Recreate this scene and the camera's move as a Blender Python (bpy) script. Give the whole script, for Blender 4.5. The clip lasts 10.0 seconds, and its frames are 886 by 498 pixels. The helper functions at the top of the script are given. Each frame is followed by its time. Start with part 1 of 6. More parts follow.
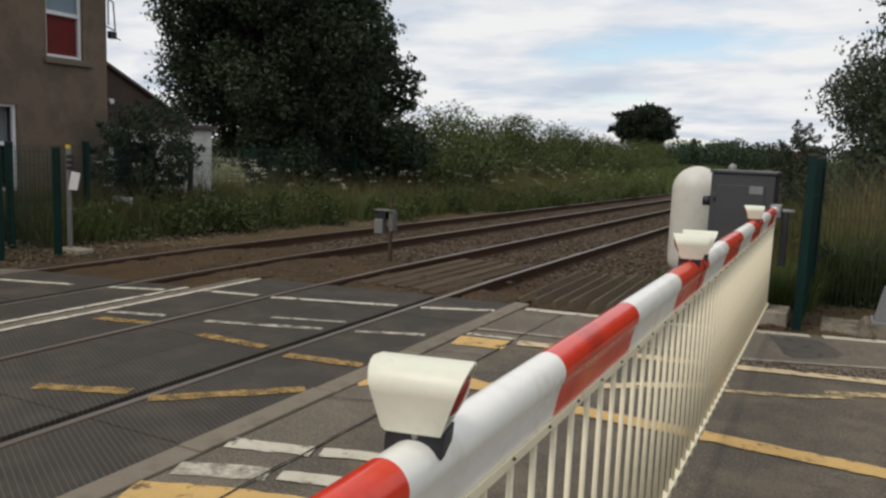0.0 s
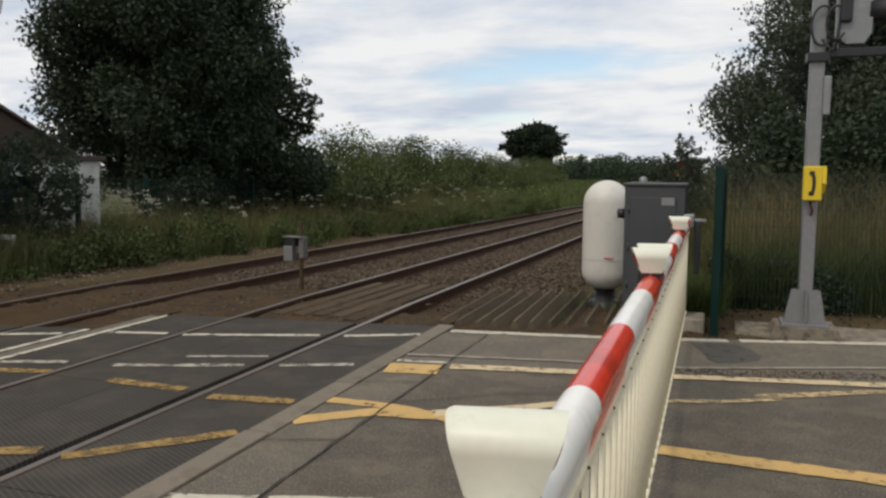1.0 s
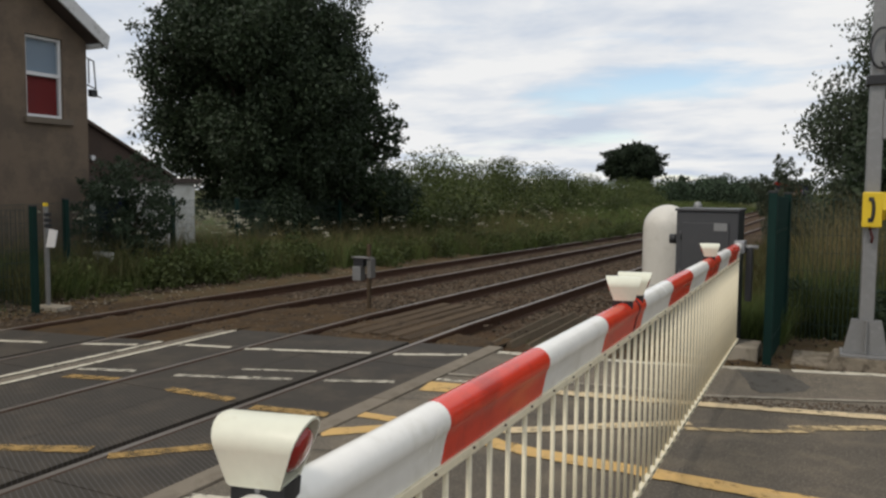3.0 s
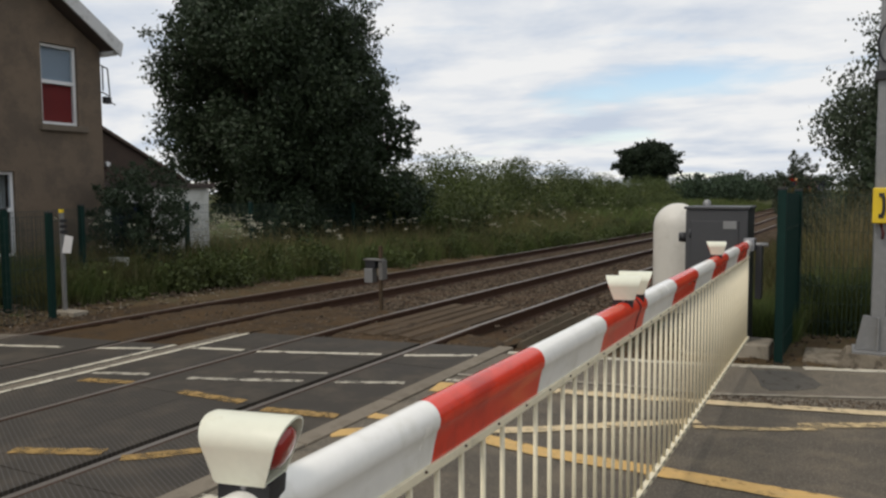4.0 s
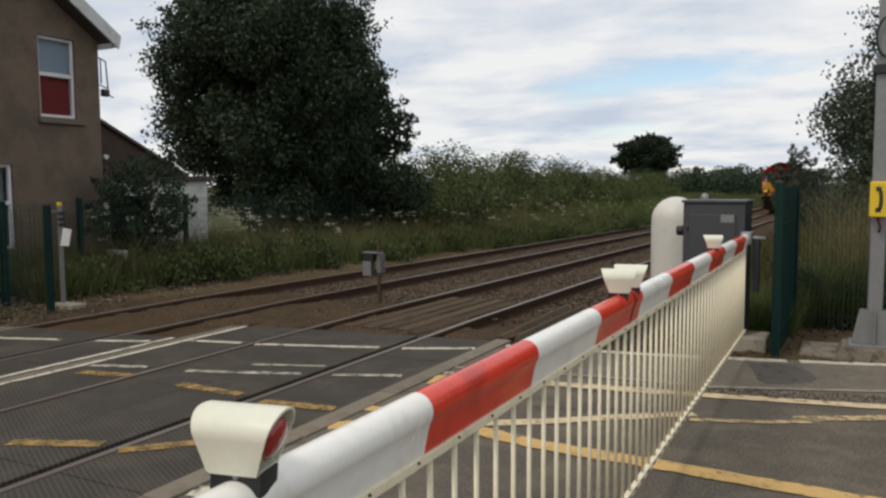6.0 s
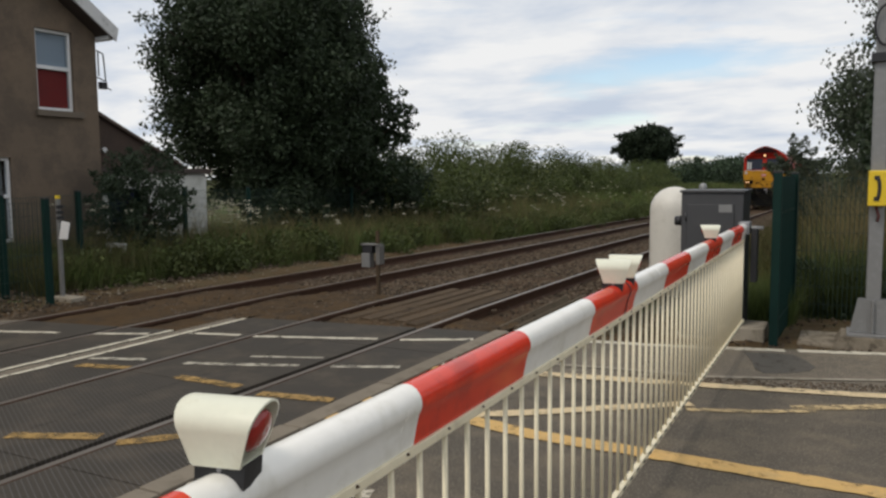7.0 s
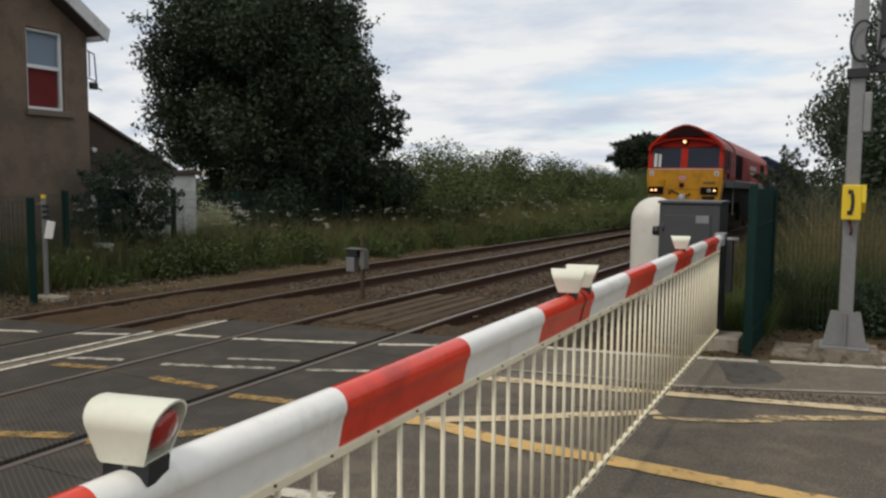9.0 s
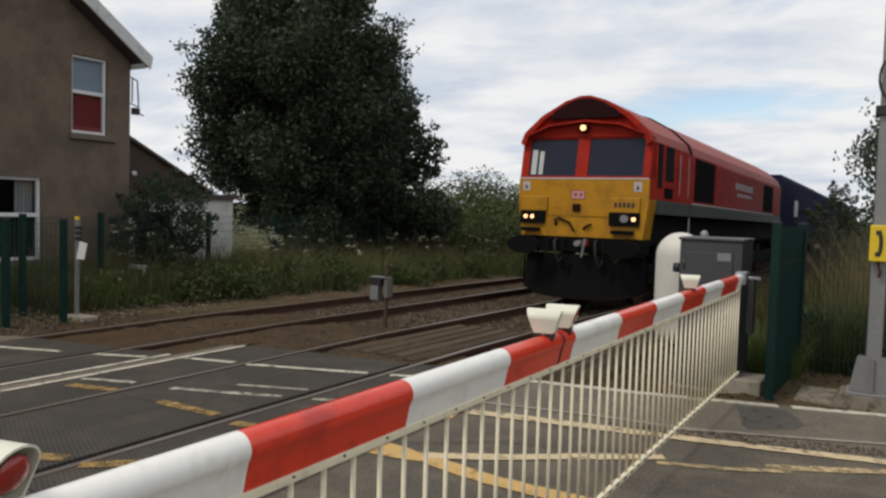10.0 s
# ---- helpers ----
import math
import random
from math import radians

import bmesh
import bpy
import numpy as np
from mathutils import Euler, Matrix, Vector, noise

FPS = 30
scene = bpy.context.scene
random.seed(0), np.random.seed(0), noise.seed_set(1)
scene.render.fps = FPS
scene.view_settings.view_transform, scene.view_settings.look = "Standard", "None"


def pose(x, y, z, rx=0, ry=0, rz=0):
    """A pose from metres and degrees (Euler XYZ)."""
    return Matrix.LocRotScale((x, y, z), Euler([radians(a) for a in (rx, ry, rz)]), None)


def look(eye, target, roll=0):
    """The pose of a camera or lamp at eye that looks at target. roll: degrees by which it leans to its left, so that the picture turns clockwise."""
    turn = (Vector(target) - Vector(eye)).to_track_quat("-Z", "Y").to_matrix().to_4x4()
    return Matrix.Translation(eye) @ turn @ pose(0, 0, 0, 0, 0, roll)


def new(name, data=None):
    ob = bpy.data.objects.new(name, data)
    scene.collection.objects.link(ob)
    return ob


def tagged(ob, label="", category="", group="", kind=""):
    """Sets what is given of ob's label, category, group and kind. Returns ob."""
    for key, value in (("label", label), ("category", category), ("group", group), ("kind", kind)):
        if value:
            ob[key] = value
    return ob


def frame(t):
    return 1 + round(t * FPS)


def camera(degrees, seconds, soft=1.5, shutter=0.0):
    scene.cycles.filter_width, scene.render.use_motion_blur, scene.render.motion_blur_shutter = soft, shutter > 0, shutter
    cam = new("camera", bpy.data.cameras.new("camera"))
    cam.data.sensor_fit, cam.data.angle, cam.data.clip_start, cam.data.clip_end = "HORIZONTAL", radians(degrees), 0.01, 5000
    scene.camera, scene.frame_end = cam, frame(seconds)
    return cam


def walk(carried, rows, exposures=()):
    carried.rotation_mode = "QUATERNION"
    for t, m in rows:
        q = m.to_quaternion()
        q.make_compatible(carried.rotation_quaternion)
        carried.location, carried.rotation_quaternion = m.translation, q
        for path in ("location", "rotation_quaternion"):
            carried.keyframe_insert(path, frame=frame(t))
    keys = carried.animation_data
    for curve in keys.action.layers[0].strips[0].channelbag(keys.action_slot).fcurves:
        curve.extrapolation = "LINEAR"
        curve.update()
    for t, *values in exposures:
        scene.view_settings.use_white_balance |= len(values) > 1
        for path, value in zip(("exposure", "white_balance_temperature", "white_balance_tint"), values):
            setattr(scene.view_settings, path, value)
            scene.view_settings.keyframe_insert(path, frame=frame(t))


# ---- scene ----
cam = camera(59.3, 10.0, soft=2.5)
PATH = [
    (0, (0.335, 0.01, 1.648), (-0.556, 1.781, 1.389), 2.3),
    (0.5, (0.084, 0.044, 1.658), (-0.652, 1.893, 1.452), 0.1),
    (1, (0.035, 0.074, 1.636), (-0.617, 1.954, 1.438), 0.4),
    (1.5, (0.196, 0.081, 1.655), (-0.485, 1.953, 1.473), 1.7),
    (2, (0.389, 0.102, 1.665), (-0.428, 1.919, 1.492), 3.2),
    (2.5, (0.501, 0.094, 1.678), (-0.347, 1.898, 1.507), 1.2),
    (3, (0.589, 0.064, 1.686), (-0.297, 1.851, 1.538), 0.5),
    (4.5, (0.668, 0.057, 1.694), (-0.259, 1.823, 1.545), -0.3),
    (5, (0.666, 0.057, 1.689), (-0.259, 1.824, 1.535), -0.0),
    (5.5, (0.673, 0.05, 1.693), (-0.245, 1.82, 1.536), -0.1),
    (7, (0.705, 0.074, 1.691), (-0.215, 1.841, 1.506), -0.5),
    (7.5, (0.727, 0.075, 1.691), (-0.153, 1.86, 1.495), -0.6),
    (8, (0.742, 0.078, 1.693), (-0.133, 1.867, 1.504), -0.4),
    (8.5, (0.774, 0.083, 1.695), (-0.106, 1.869, 1.508), -0.7),
    (9, (0.882, 0.092, 1.708), (-0.027, 1.865, 1.536), 0.5),
    (9.5, (0.986, 0.151, 1.736), (0.045, 1.907, 1.571), 0.7),
    (10, (1.126, 0.298, 1.746), (0.113, 2.019, 1.643), 1.7),
]
walk(cam, [(t, look(eye, target, roll)) for t, eye, target, roll in PATH], ((0.0, -0.14, 6800, 12), (10.0, -0.14, 6800, 12)))

# ---- world, sun, exposure ----
SUN_EL, SUN_ROT = radians(52), radians(205)
world = bpy.data.worlds.new("world")
scene.world = world
world.use_nodes = True
wt = world.node_tree
wt.nodes.clear()


def wnode(kind, **kw):
    n = wt.nodes.new(kind)
    for key, value in kw.items():
        n.inputs[key].default_value = value
    return n


def build_sky():
    link = wt.links.new
    out = wt.nodes.new("ShaderNodeOutputWorld")
    sky = wt.nodes.new("ShaderNodeTexSky")
    sky.sky_type = "NISHITA"
    sky.sun_disc = False
    sky.sun_elevation, sky.sun_rotation = SUN_EL, SUN_ROT
    sky.air_density, sky.dust_density = 1.0, 0.2
    clear = wnode("ShaderNodeBackground", Strength=0.15)
    link(sky.outputs[0], clear.inputs["Color"])
    tc = wt.nodes.new("ShaderNodeTexCoord")
    sep = wt.nodes.new("ShaderNodeSeparateXYZ")
    link(tc.outputs["Generated"], sep.inputs[0])
    # flatten the dome to a cloud sheet
    zz = wt.nodes.new("ShaderNodeMath")
    zz.operation = "MAXIMUM"
    zz.inputs[1].default_value = 0.0
    link(sep.outputs["Z"], zz.inputs[0])
    za = wt.nodes.new("ShaderNodeMath")
    za.operation = "ADD"
    za.inputs[1].default_value = 0.16
    link(zz.outputs[0], za.inputs[0])
    comb = wt.nodes.new("ShaderNodeCombineXYZ")
    for axis in ("X", "Y"):
        dv = wt.nodes.new("ShaderNodeMath")
        dv.operation = "DIVIDE"
        link(sep.outputs[axis], dv.inputs[0])
        link(za.outputs[0], dv.inputs[1])
        link(dv.outputs[0], comb.inputs[axis])
    mp = wt.nodes.new("ShaderNodeMapping")
    mp.inputs["Rotation"].default_value = (0, 0, radians(-24))
    mp.inputs["Scale"].default_value = (0.7, 1.0, 1)
    mp.inputs["Location"].default_value = CLOUD_SHIFT
    link(comb.outputs[0], mp.inputs[0])
    big = wnode("ShaderNodeTexNoise", Scale=0.9, Detail=7.0, Roughness=0.55, Distortion=0.3)
    link(mp.outputs[0], big.inputs["Vector"])
    fine = wnode("ShaderNodeTexNoise", Scale=1.9, Detail=7.0, Roughness=0.55, Distortion=0.2)
    link(mp.outputs[0], fine.inputs["Vector"])
    cover = wt.nodes.new("ShaderNodeMapRange")
    cover.inputs["From Min"].default_value, cover.inputs["From Max"].default_value = 0.30, 0.44
    link(big.outputs[0], cover.inputs[0])
    ramp = wt.nodes.new("ShaderNodeValToRGB")
    e = ramp.color_ramp.elements
    e[0].position, e[0].color = 0.34, (0.57, 0.67, 0.81, 1)
    e[1].position, e[1].color = 0.58, (0.89, 0.932, 0.965, 1)
    link(fine.outputs[0], ramp.inputs[0])
    cloud = wnode("ShaderNodeBackground", Strength=CLOUD)
    link(ramp.outputs[0], cloud.inputs["Color"])
    mix = wt.nodes.new("ShaderNodeMixShader")
    # a ragged break in the cloud low over the line
    off = wt.nodes.new("ShaderNodeVectorMath")
    off.operation = "SUBTRACT"
    off.inputs[1].default_value = (-0.62, 3.35, 0)
    link(comb.outputs[0], off.inputs[0])
    sc = wt.nodes.new("ShaderNodeVectorMath")
    sc.operation = "MULTIPLY"
    sc.inputs[1].default_value = (1 / 0.85, 1 / 0.42, 0)
    link(off.outputs[0], sc.inputs[0])
    ln = wt.nodes.new("ShaderNodeVectorMath")
    ln.operation = "LENGTH"
    link(sc.outputs[0], ln.inputs[0])
    wob = wt.nodes.new("ShaderNodeMath")
    wob.operation = "MULTIPLY_ADD"
    wob.inputs[1].default_value = 2.6
    link(fine.outputs[0], wob.inputs[0])
    link(ln.outputs["Value"], wob.inputs[2])
    gap = wt.nodes.new("ShaderNodeMapRange")
    gap.inputs["From Min"].default_value, gap.inputs["From Max"].default_value = 1.25, 2.1
    link(wob.outputs[0], gap.inputs[0])
    both = wt.nodes.new("ShaderNodeMath")
    both.operation = "MULTIPLY"
    link(cover.outputs[0], both.inputs[0])
    link(gap.outputs[0], both.inputs[1])
    link(both.outputs[0], mix.inputs[0])
    link(clear.outputs[0], mix.inputs[1])
    link(cloud.outputs[0], mix.inputs[2])
    link(mix.outputs[0], out.inputs["Surface"])


CLOUD, CLOUD_SHIFT = 1.04, (0.0, 0.0, 0.0)
build_sky()
sun = new("sun", bpy.data.lights.new("sun", "SUN"))
sun.data.energy, sun.data.angle, sun.data.color = 1.5, radians(14), (1.0, 0.94, 0.85)
sun.rotation_euler = Euler((radians(90) - SUN_EL, 0, radians(180) - SUN_ROT))


# ---- materials ----
def material(name, base, rough=0.7, metal=0.0, vary=0.25, scale=3.0, fine=40.0, bump=0.15, bump_scale=None, second=None,
             second_amount=0.5, random_amount=0.0, island=0.0, spec=0.5, alpha_wear=None, transmission=0.0, emit=0.0, translucent=0.0,
             stretch=(1, 1, 1), depth=0.01, coat=0.0, speckle=None):
    """A procedural surface: base colour with large stains, a fine grain and relief; second: a colour of stains or wear."""
    m = bpy.data.materials.new(name)
    m.use_nodes = True
    t = m.node_tree
    link = t.links.new
    b = t.nodes["Principled BSDF"]
    b.inputs["Roughness"].default_value = rough
    b.inputs["Metallic"].default_value = metal
    b.inputs["Specular IOR Level"].default_value = spec
    b.inputs["Coat Weight"].default_value = coat
    tc = t.nodes.new("ShaderNodeTexCoord")
    mp = t.nodes.new("ShaderNodeMapping")
    mp.inputs["Scale"].default_value = stretch
    link(tc.outputs["Object"], mp.inputs[0])
    n1 = t.nodes.new("ShaderNodeTexNoise")
    n1.inputs["Scale"].default_value, n1.inputs["Detail"].default_value, n1.inputs["Roughness"].default_value = scale, 6, 0.6
    n2 = t.nodes.new("ShaderNodeTexNoise")
    n2.inputs["Scale"].default_value, n2.inputs["Detail"].default_value = fine, 4
    link(mp.outputs[0], n1.inputs["Vector"])
    link(mp.outputs[0], n2.inputs["Vector"])

    def math(op, a, c):
        n = t.nodes.new("ShaderNodeMath")
        n.operation = op
        for i, v in enumerate((a, c)):
            if isinstance(v, (int, float)):
                n.inputs[i].default_value = v
            else:
                link(v, n.inputs[i])
        return n.outputs[0]

    s = math("ADD", math("MULTIPLY", math("SUBTRACT", n1.outputs[0], 0.5), 2.2 * vary), math("MULTIPLY", math("SUBTRACT", n2.outputs[0], 0.5), 1.6 * vary))
    if random_amount:
        oi = t.nodes.new("ShaderNodeObjectInfo")
        s = math("ADD", s, math("MULTIPLY", math("SUBTRACT", oi.outputs["Random"], 0.5), 2 * random_amount))
    if island:
        gi = t.nodes.new("ShaderNodeNewGeometry")
        s = math("ADD", s, math("MULTIPLY", math("SUBTRACT", gi.outputs["Random Per Island"], 0.5), 2 * island))
    s = math("ADD", s, 1.0)
    col = t.nodes.new("ShaderNodeVectorMath")
    col.operation = "SCALE"
    link(s, col.inputs["Scale"])
    if second:
        mixc = t.nodes.new("ShaderNodeMix")
        mixc.data_type = "RGBA"
        mixc.inputs[6].default_value, mixc.inputs[7].default_value = (*base, 1), (*second, 1)
        n3 = t.nodes.new("ShaderNodeTexNoise")
        n3.inputs["Scale"].default_value, n3.inputs["Detail"].default_value, n3.inputs["Roughness"].default_value = scale * 1.7, 8, 0.68
        link(mp.outputs[0], n3.inputs["Vector"])
        r = t.nodes.new("ShaderNodeMapRange")
        lo = 0.62 - 0.3 * second_amount
        r.inputs["From Min"].default_value, r.inputs["From Max"].default_value = lo, lo + 0.14
        link(n3.outputs[0], r.inputs[0])
        link(r.outputs[0], mixc.inputs[0])
        link(mixc.outputs[2], col.inputs[0])
    else:
        col.inputs[0].default_value = base
    if speckle:
        # scattered small light grains
        n5 = t.nodes.new("ShaderNodeTexNoise")
        n5.inputs["Scale"].default_value, n5.inputs["Detail"].default_value, n5.inputs["Roughness"].default_value = speckle[3], 3, 0.6
        link(mp.outputs[0], n5.inputs["Vector"])
        r5 = t.nodes.new("ShaderNodeMapRange")
        r5.inputs["From Min"].default_value, r5.inputs["From Max"].default_value = 0.54, 0.66
        link(n5.outputs[0], r5.inputs[0])
        m5 = t.nodes.new("ShaderNodeMix")
        m5.data_type = "RGBA"
        m5.inputs[7].default_value = (*speckle[:3], 1)
        link(r5.outputs[0], m5.inputs[0])
        link(col.outputs[0], m5.inputs[6])
        link(m5.outputs[2], b.inputs["Base Color"])
    else:
        link(col.outputs[0], b.inputs["Base Color"])
    rr = math("ADD", math("MULTIPLY", math("SUBTRACT", n1.outputs[0], 0.5), 0.25), rough)
    link(rr, b.inputs["Roughness"])
    if bump:
        bp = t.nodes.new("ShaderNodeBump")
        bp.inputs["Strength"].default_value, bp.inputs["Distance"].default_value = bump, depth
        if bump_scale:
            n4 = t.nodes.new("ShaderNodeTexNoise")
            n4.inputs["Scale"].default_value, n4.inputs["Detail"].default_value = bump_scale, 5
            link(mp.outputs[0], n4.inputs["Vector"])
            link(n4.outputs[0], bp.inputs["Height"])
        else:
            link(n2.outputs[0], bp.inputs["Height"])
        link(bp.outputs[0], b.inputs["Normal"])
    surf = b.outputs[0]
    out = t.nodes["Material Output"]
    if translucent:
        tr = t.nodes.new("ShaderNodeBsdfTranslucent")
        link(col.outputs[0], tr.inputs["Color"])
        ms = t.nodes.new("ShaderNodeMixShader")
        ms.inputs[0].default_value = translucent
        link(surf, ms.inputs[1])
        link(tr.outputs[0], ms.inputs[2])
        surf = ms.outputs[0]
    if alpha_wear is not None:
        # worn paint: holes where the noise is low
        na = t.nodes.new("ShaderNodeTexNoise")
        na.inputs["Scale"].default_value, na.inputs["Detail"].default_value, na.inputs["Roughness"].default_value = 7, 9, 0.75
        link(mp.outputs[0], na.inputs["Vector"])
        r = t.nodes.new("ShaderNodeMapRange")
        r.inputs["From Min"].default_value, r.inputs["From Max"].default_value = alpha_wear - (0.06 if alpha_wear < 0.47 else 0.14), alpha_wear + (0.05 if alpha_wear < 0.47 else 0.1)
        link(na.outputs[0], r.inputs[0])
        tp = t.nodes.new("ShaderNodeBsdfTransparent")
        ms = t.nodes.new("ShaderNodeMixShader")
        link(r.outputs[0], ms.inputs[0])
        link(tp.outputs[0], ms.inputs[1])
        link(surf, ms.inputs[2])
        surf = ms.outputs[0]
    link(surf, out.inputs["Surface"])
    if emit:
        b.inputs["Emission Color"].default_value = (*base, 1)
        b.inputs["Emission Strength"].default_value = emit
    return m


M = {}
M["asphalt"] = material("asphalt", (0.088, 0.074, 0.057), 0.85, vary=0.34, scale=1.1, fine=110, bump=0.9, depth=0.006, second=(0.138, 0.112, 0.08), second_amount=0.5, speckle=(0.223, 0.195, 0.15, 75), spec=0.3)
M["asphalt_old"] = material("asphalt_old", (0.122, 0.104, 0.08), 0.9, vary=0.34, scale=1.4, fine=110, bump=0.9, depth=0.004, second=(0.159, 0.132, 0.0972), second_amount=0.45, speckle=(0.276, 0.235, 0.176, 85), spec=0.3)
M["box_grey"] = material("box_grey", (0.13, 0.125, 0.115), 0.6, vary=0.2, scale=8, fine=50, bump=0.08, second=(0.08, 0.07, 0.06), second_amount=0.3)
M["asphalt_patch"] = material("asphalt_patch", (0.078, 0.07, 0.057), 0.9, vary=0.25, scale=3, fine=110, bump=0.6, depth=0.004, alpha_wear=0.4)
M["asphalt_dark"] = material("asphalt_dark", (0.0583, 0.055, 0.0482), 0.9, vary=0.2, scale=2, fine=160, bump=0.5, depth=0.004)
M["asphalt_crack"] = material("asphalt_crack", (0.018, 0.017, 0.016), 0.95, vary=0.3, scale=5, fine=40, bump=0.2, alpha_wear=0.42)
M["panel"] = material("panel", (0.046, 0.039, 0.0305), 0.82, vary=0.32, scale=1.2, fine=60, bump=0.25, depth=0.004, second=(0.07, 0.057, 0.042), second_amount=0.45, spec=0.3)


def add_ribs(m, pitch, angle):
    """Thin slanting ribs moulded into the panel, worn pale on their crests and flattened further along."""
    t = m.node_tree
    link = t.links.new
    b = t.nodes["Principled BSDF"]
    old_col, old_nor = b.inputs["Base Color"].links[0].from_socket, b.inputs["Normal"].links[0].from_socket
    tc = t.nodes.new("ShaderNodeTexCoord")
    mp = t.nodes.new("ShaderNodeMapping")
    mp.inputs["Rotation"].default_value = (0, 0, radians(angle))
    link(tc.outputs["Object"], mp.inputs[0])
    w = t.nodes.new("ShaderNodeTexWave")
    w.bands_direction = "X"
    w.inputs["Scale"].default_value, w.inputs["Distortion"].default_value = 1 / (pitch * 3.1831), 0.0
    link(mp.outputs[0], w.inputs["Vector"])
    r = t.nodes.new("ShaderNodeMapRange")
    r.inputs["From Min"].default_value, r.inputs["From Max"].default_value = 0.8, 0.97
    link(w.outputs["Fac"], r.inputs[0])
    sep = t.nodes.new("ShaderNodeSeparateXYZ")
    link(tc.outputs["Object"], sep.inputs[0])
    worn = t.nodes.new("ShaderNodeMapRange")
    worn.inputs["From Min"].default_value, worn.inputs["From Max"].default_value = 5.2, 3.0
    link(sep.outputs["Y"], worn.inputs[0])
    f = t.nodes.new("ShaderNodeMath")
    f.operation = "MULTIPLY"
    link(r.outputs[0], f.inputs[0])
    link(worn.outputs[0], f.inputs[1])
    f2 = t.nodes.new("ShaderNodeMath")
    f2.operation = "MULTIPLY"
    f2.inputs[1].default_value = 0.4
    link(f.outputs[0], f2.inputs[0])
    mix = t.nodes.new("ShaderNodeMix")
    mix.data_type = "RGBA"
    mix.inputs[7].default_value = (0.17, 0.16, 0.15, 1)
    link(f2.outputs[0], mix.inputs[0])
    link(old_col, mix.inputs[6])
    link(mix.outputs[2], b.inputs["Base Color"])
    bp = t.nodes.new("ShaderNodeBump")
    bp.inputs["Strength"].default_value, bp.inputs["Distance"].default_value = 0.8, 0.006
    link(f.outputs[0], bp.inputs["Height"])
    link(old_nor, bp.inputs["Normal"])
    link(bp.outputs[0], b.inputs["Normal"])


add_ribs(M["panel"], 0.033, -62.5)
M["concrete"] = material("concrete", (0.286, 0.25, 0.194), 0.9, vary=0.22, scale=4, fine=70, bump=0.4, second=(0.191, 0.165, 0.12), second_amount=0.45)
M["concrete_dirty"] = material("concrete_dirty", (0.24, 0.205, 0.155), 0.95, vary=0.3, scale=4, fine=50, bump=0.5, second=(0.12, 0.1, 0.075), second_amount=0.5, spec=0.12)
M["beam_concrete"] = material("beam_concrete", (0.2, 0.17, 0.13), 0.92, vary=0.16, scale=2.5, fine=60, bump=0.4, second=(0.155, 0.13, 0.098), second_amount=0.4, random_amount=0.1, spec=0.2)
M["white_paint"] = material("white_paint", (0.54, 0.495, 0.39), 0.8, vary=0.14, scale=5, fine=60, bump=0.2, alpha_wear=0.42, second=(0.412, 0.37, 0.29), second_amount=0.35)
M["white_worn"] = material("white_worn", (0.5, 0.46, 0.365), 0.8, vary=0.15, scale=5, fine=60, bump=0.2, alpha_wear=0.48, second=(0.36, 0.33, 0.264), second_amount=0.4)
M["yellow_paint"] = material("yellow_paint", (0.57, 0.36, 0.125), 0.8, vary=0.15, scale=4, fine=60, bump=0.2, alpha_wear=0.40, second=(0.5, 0.33, 0.13), second_amount=0.4)
M["yellow_worn"] = material("yellow_worn", (0.34, 0.21, 0.065), 0.8, vary=0.2, scale=4, fine=60, bump=0.2, alpha_wear=0.48)
M["cream_paint"] = material("cream_paint", (0.6, 0.47, 0.28), 0.8, vary=0.15, scale=4, fine=60, bump=0.2, alpha_wear=0.42)
M["cream_worn"] = material("cream_worn", (0.55, 0.41, 0.21), 0.8, vary=0.2, scale=4, fine=60, bump=0.2, alpha_wear=0.51)
M["rail_rust"] = material("rail_rust", (0.075, 0.042, 0.028), 0.85, vary=0.35, scale=6, fine=60, bump=0.3, spec=0.12)
M["rail_head"] = material("rail_head", (0.23, 0.2, 0.17), 0.42, metal=0.65, vary=0.12, scale=2, fine=30, bump=0.05, stretch=(1, 0.1, 1))
M["mud"] = material("mud", (0.074, 0.047, 0.024), 0.95, vary=0.42, scale=1.4, fine=30, bump=0.8, bump_scale=14, depth=0.03, second=(0.052, 0.037, 0.024), second_amount=0.55, spec=0.12)
M["timber_old"] = material("timber_old", (0.09, 0.064, 0.041), 0.92, vary=0.4, scale=2, fine=18, bump=0.5, stretch=(6, 0.6, 6), random_amount=0.25, second=(0.06, 0.044, 0.03), second_amount=0.4, spec=0.12)
M["timber_grey"] = material("timber_grey", (0.12, 0.093, 0.064), 0.92, vary=0.4, scale=2, fine=18, bump=0.5, stretch=(6, 0.6, 6), random_amount=0.2, second=(0.0927, 0.08, 0.0528), second_amount=0.4, spec=0.12)
M["ballast"] = material("ballast", (0.0726, 0.045, 0.0254), 0.95, vary=0.3, scale=1.5, fine=25, bump=1.0, bump_scale=22, depth=0.05, second=(0.055, 0.034, 0.0197), second_amount=0.5, spec=0.12)
M["stone"] = material("stone", (0.092, 0.07, 0.05), 0.9, vary=0.25, scale=6, fine=50, bump=0.3, island=0.55, spec=0.12)
M["ground"] = material("ground", (0.085, 0.072, 0.035), 0.95, vary=0.35, scale=0.6, fine=12, bump=0.8, bump_scale=9, depth=0.05, second=(0.06, 0.085, 0.025), second_amount=0.6, spec=0.12)
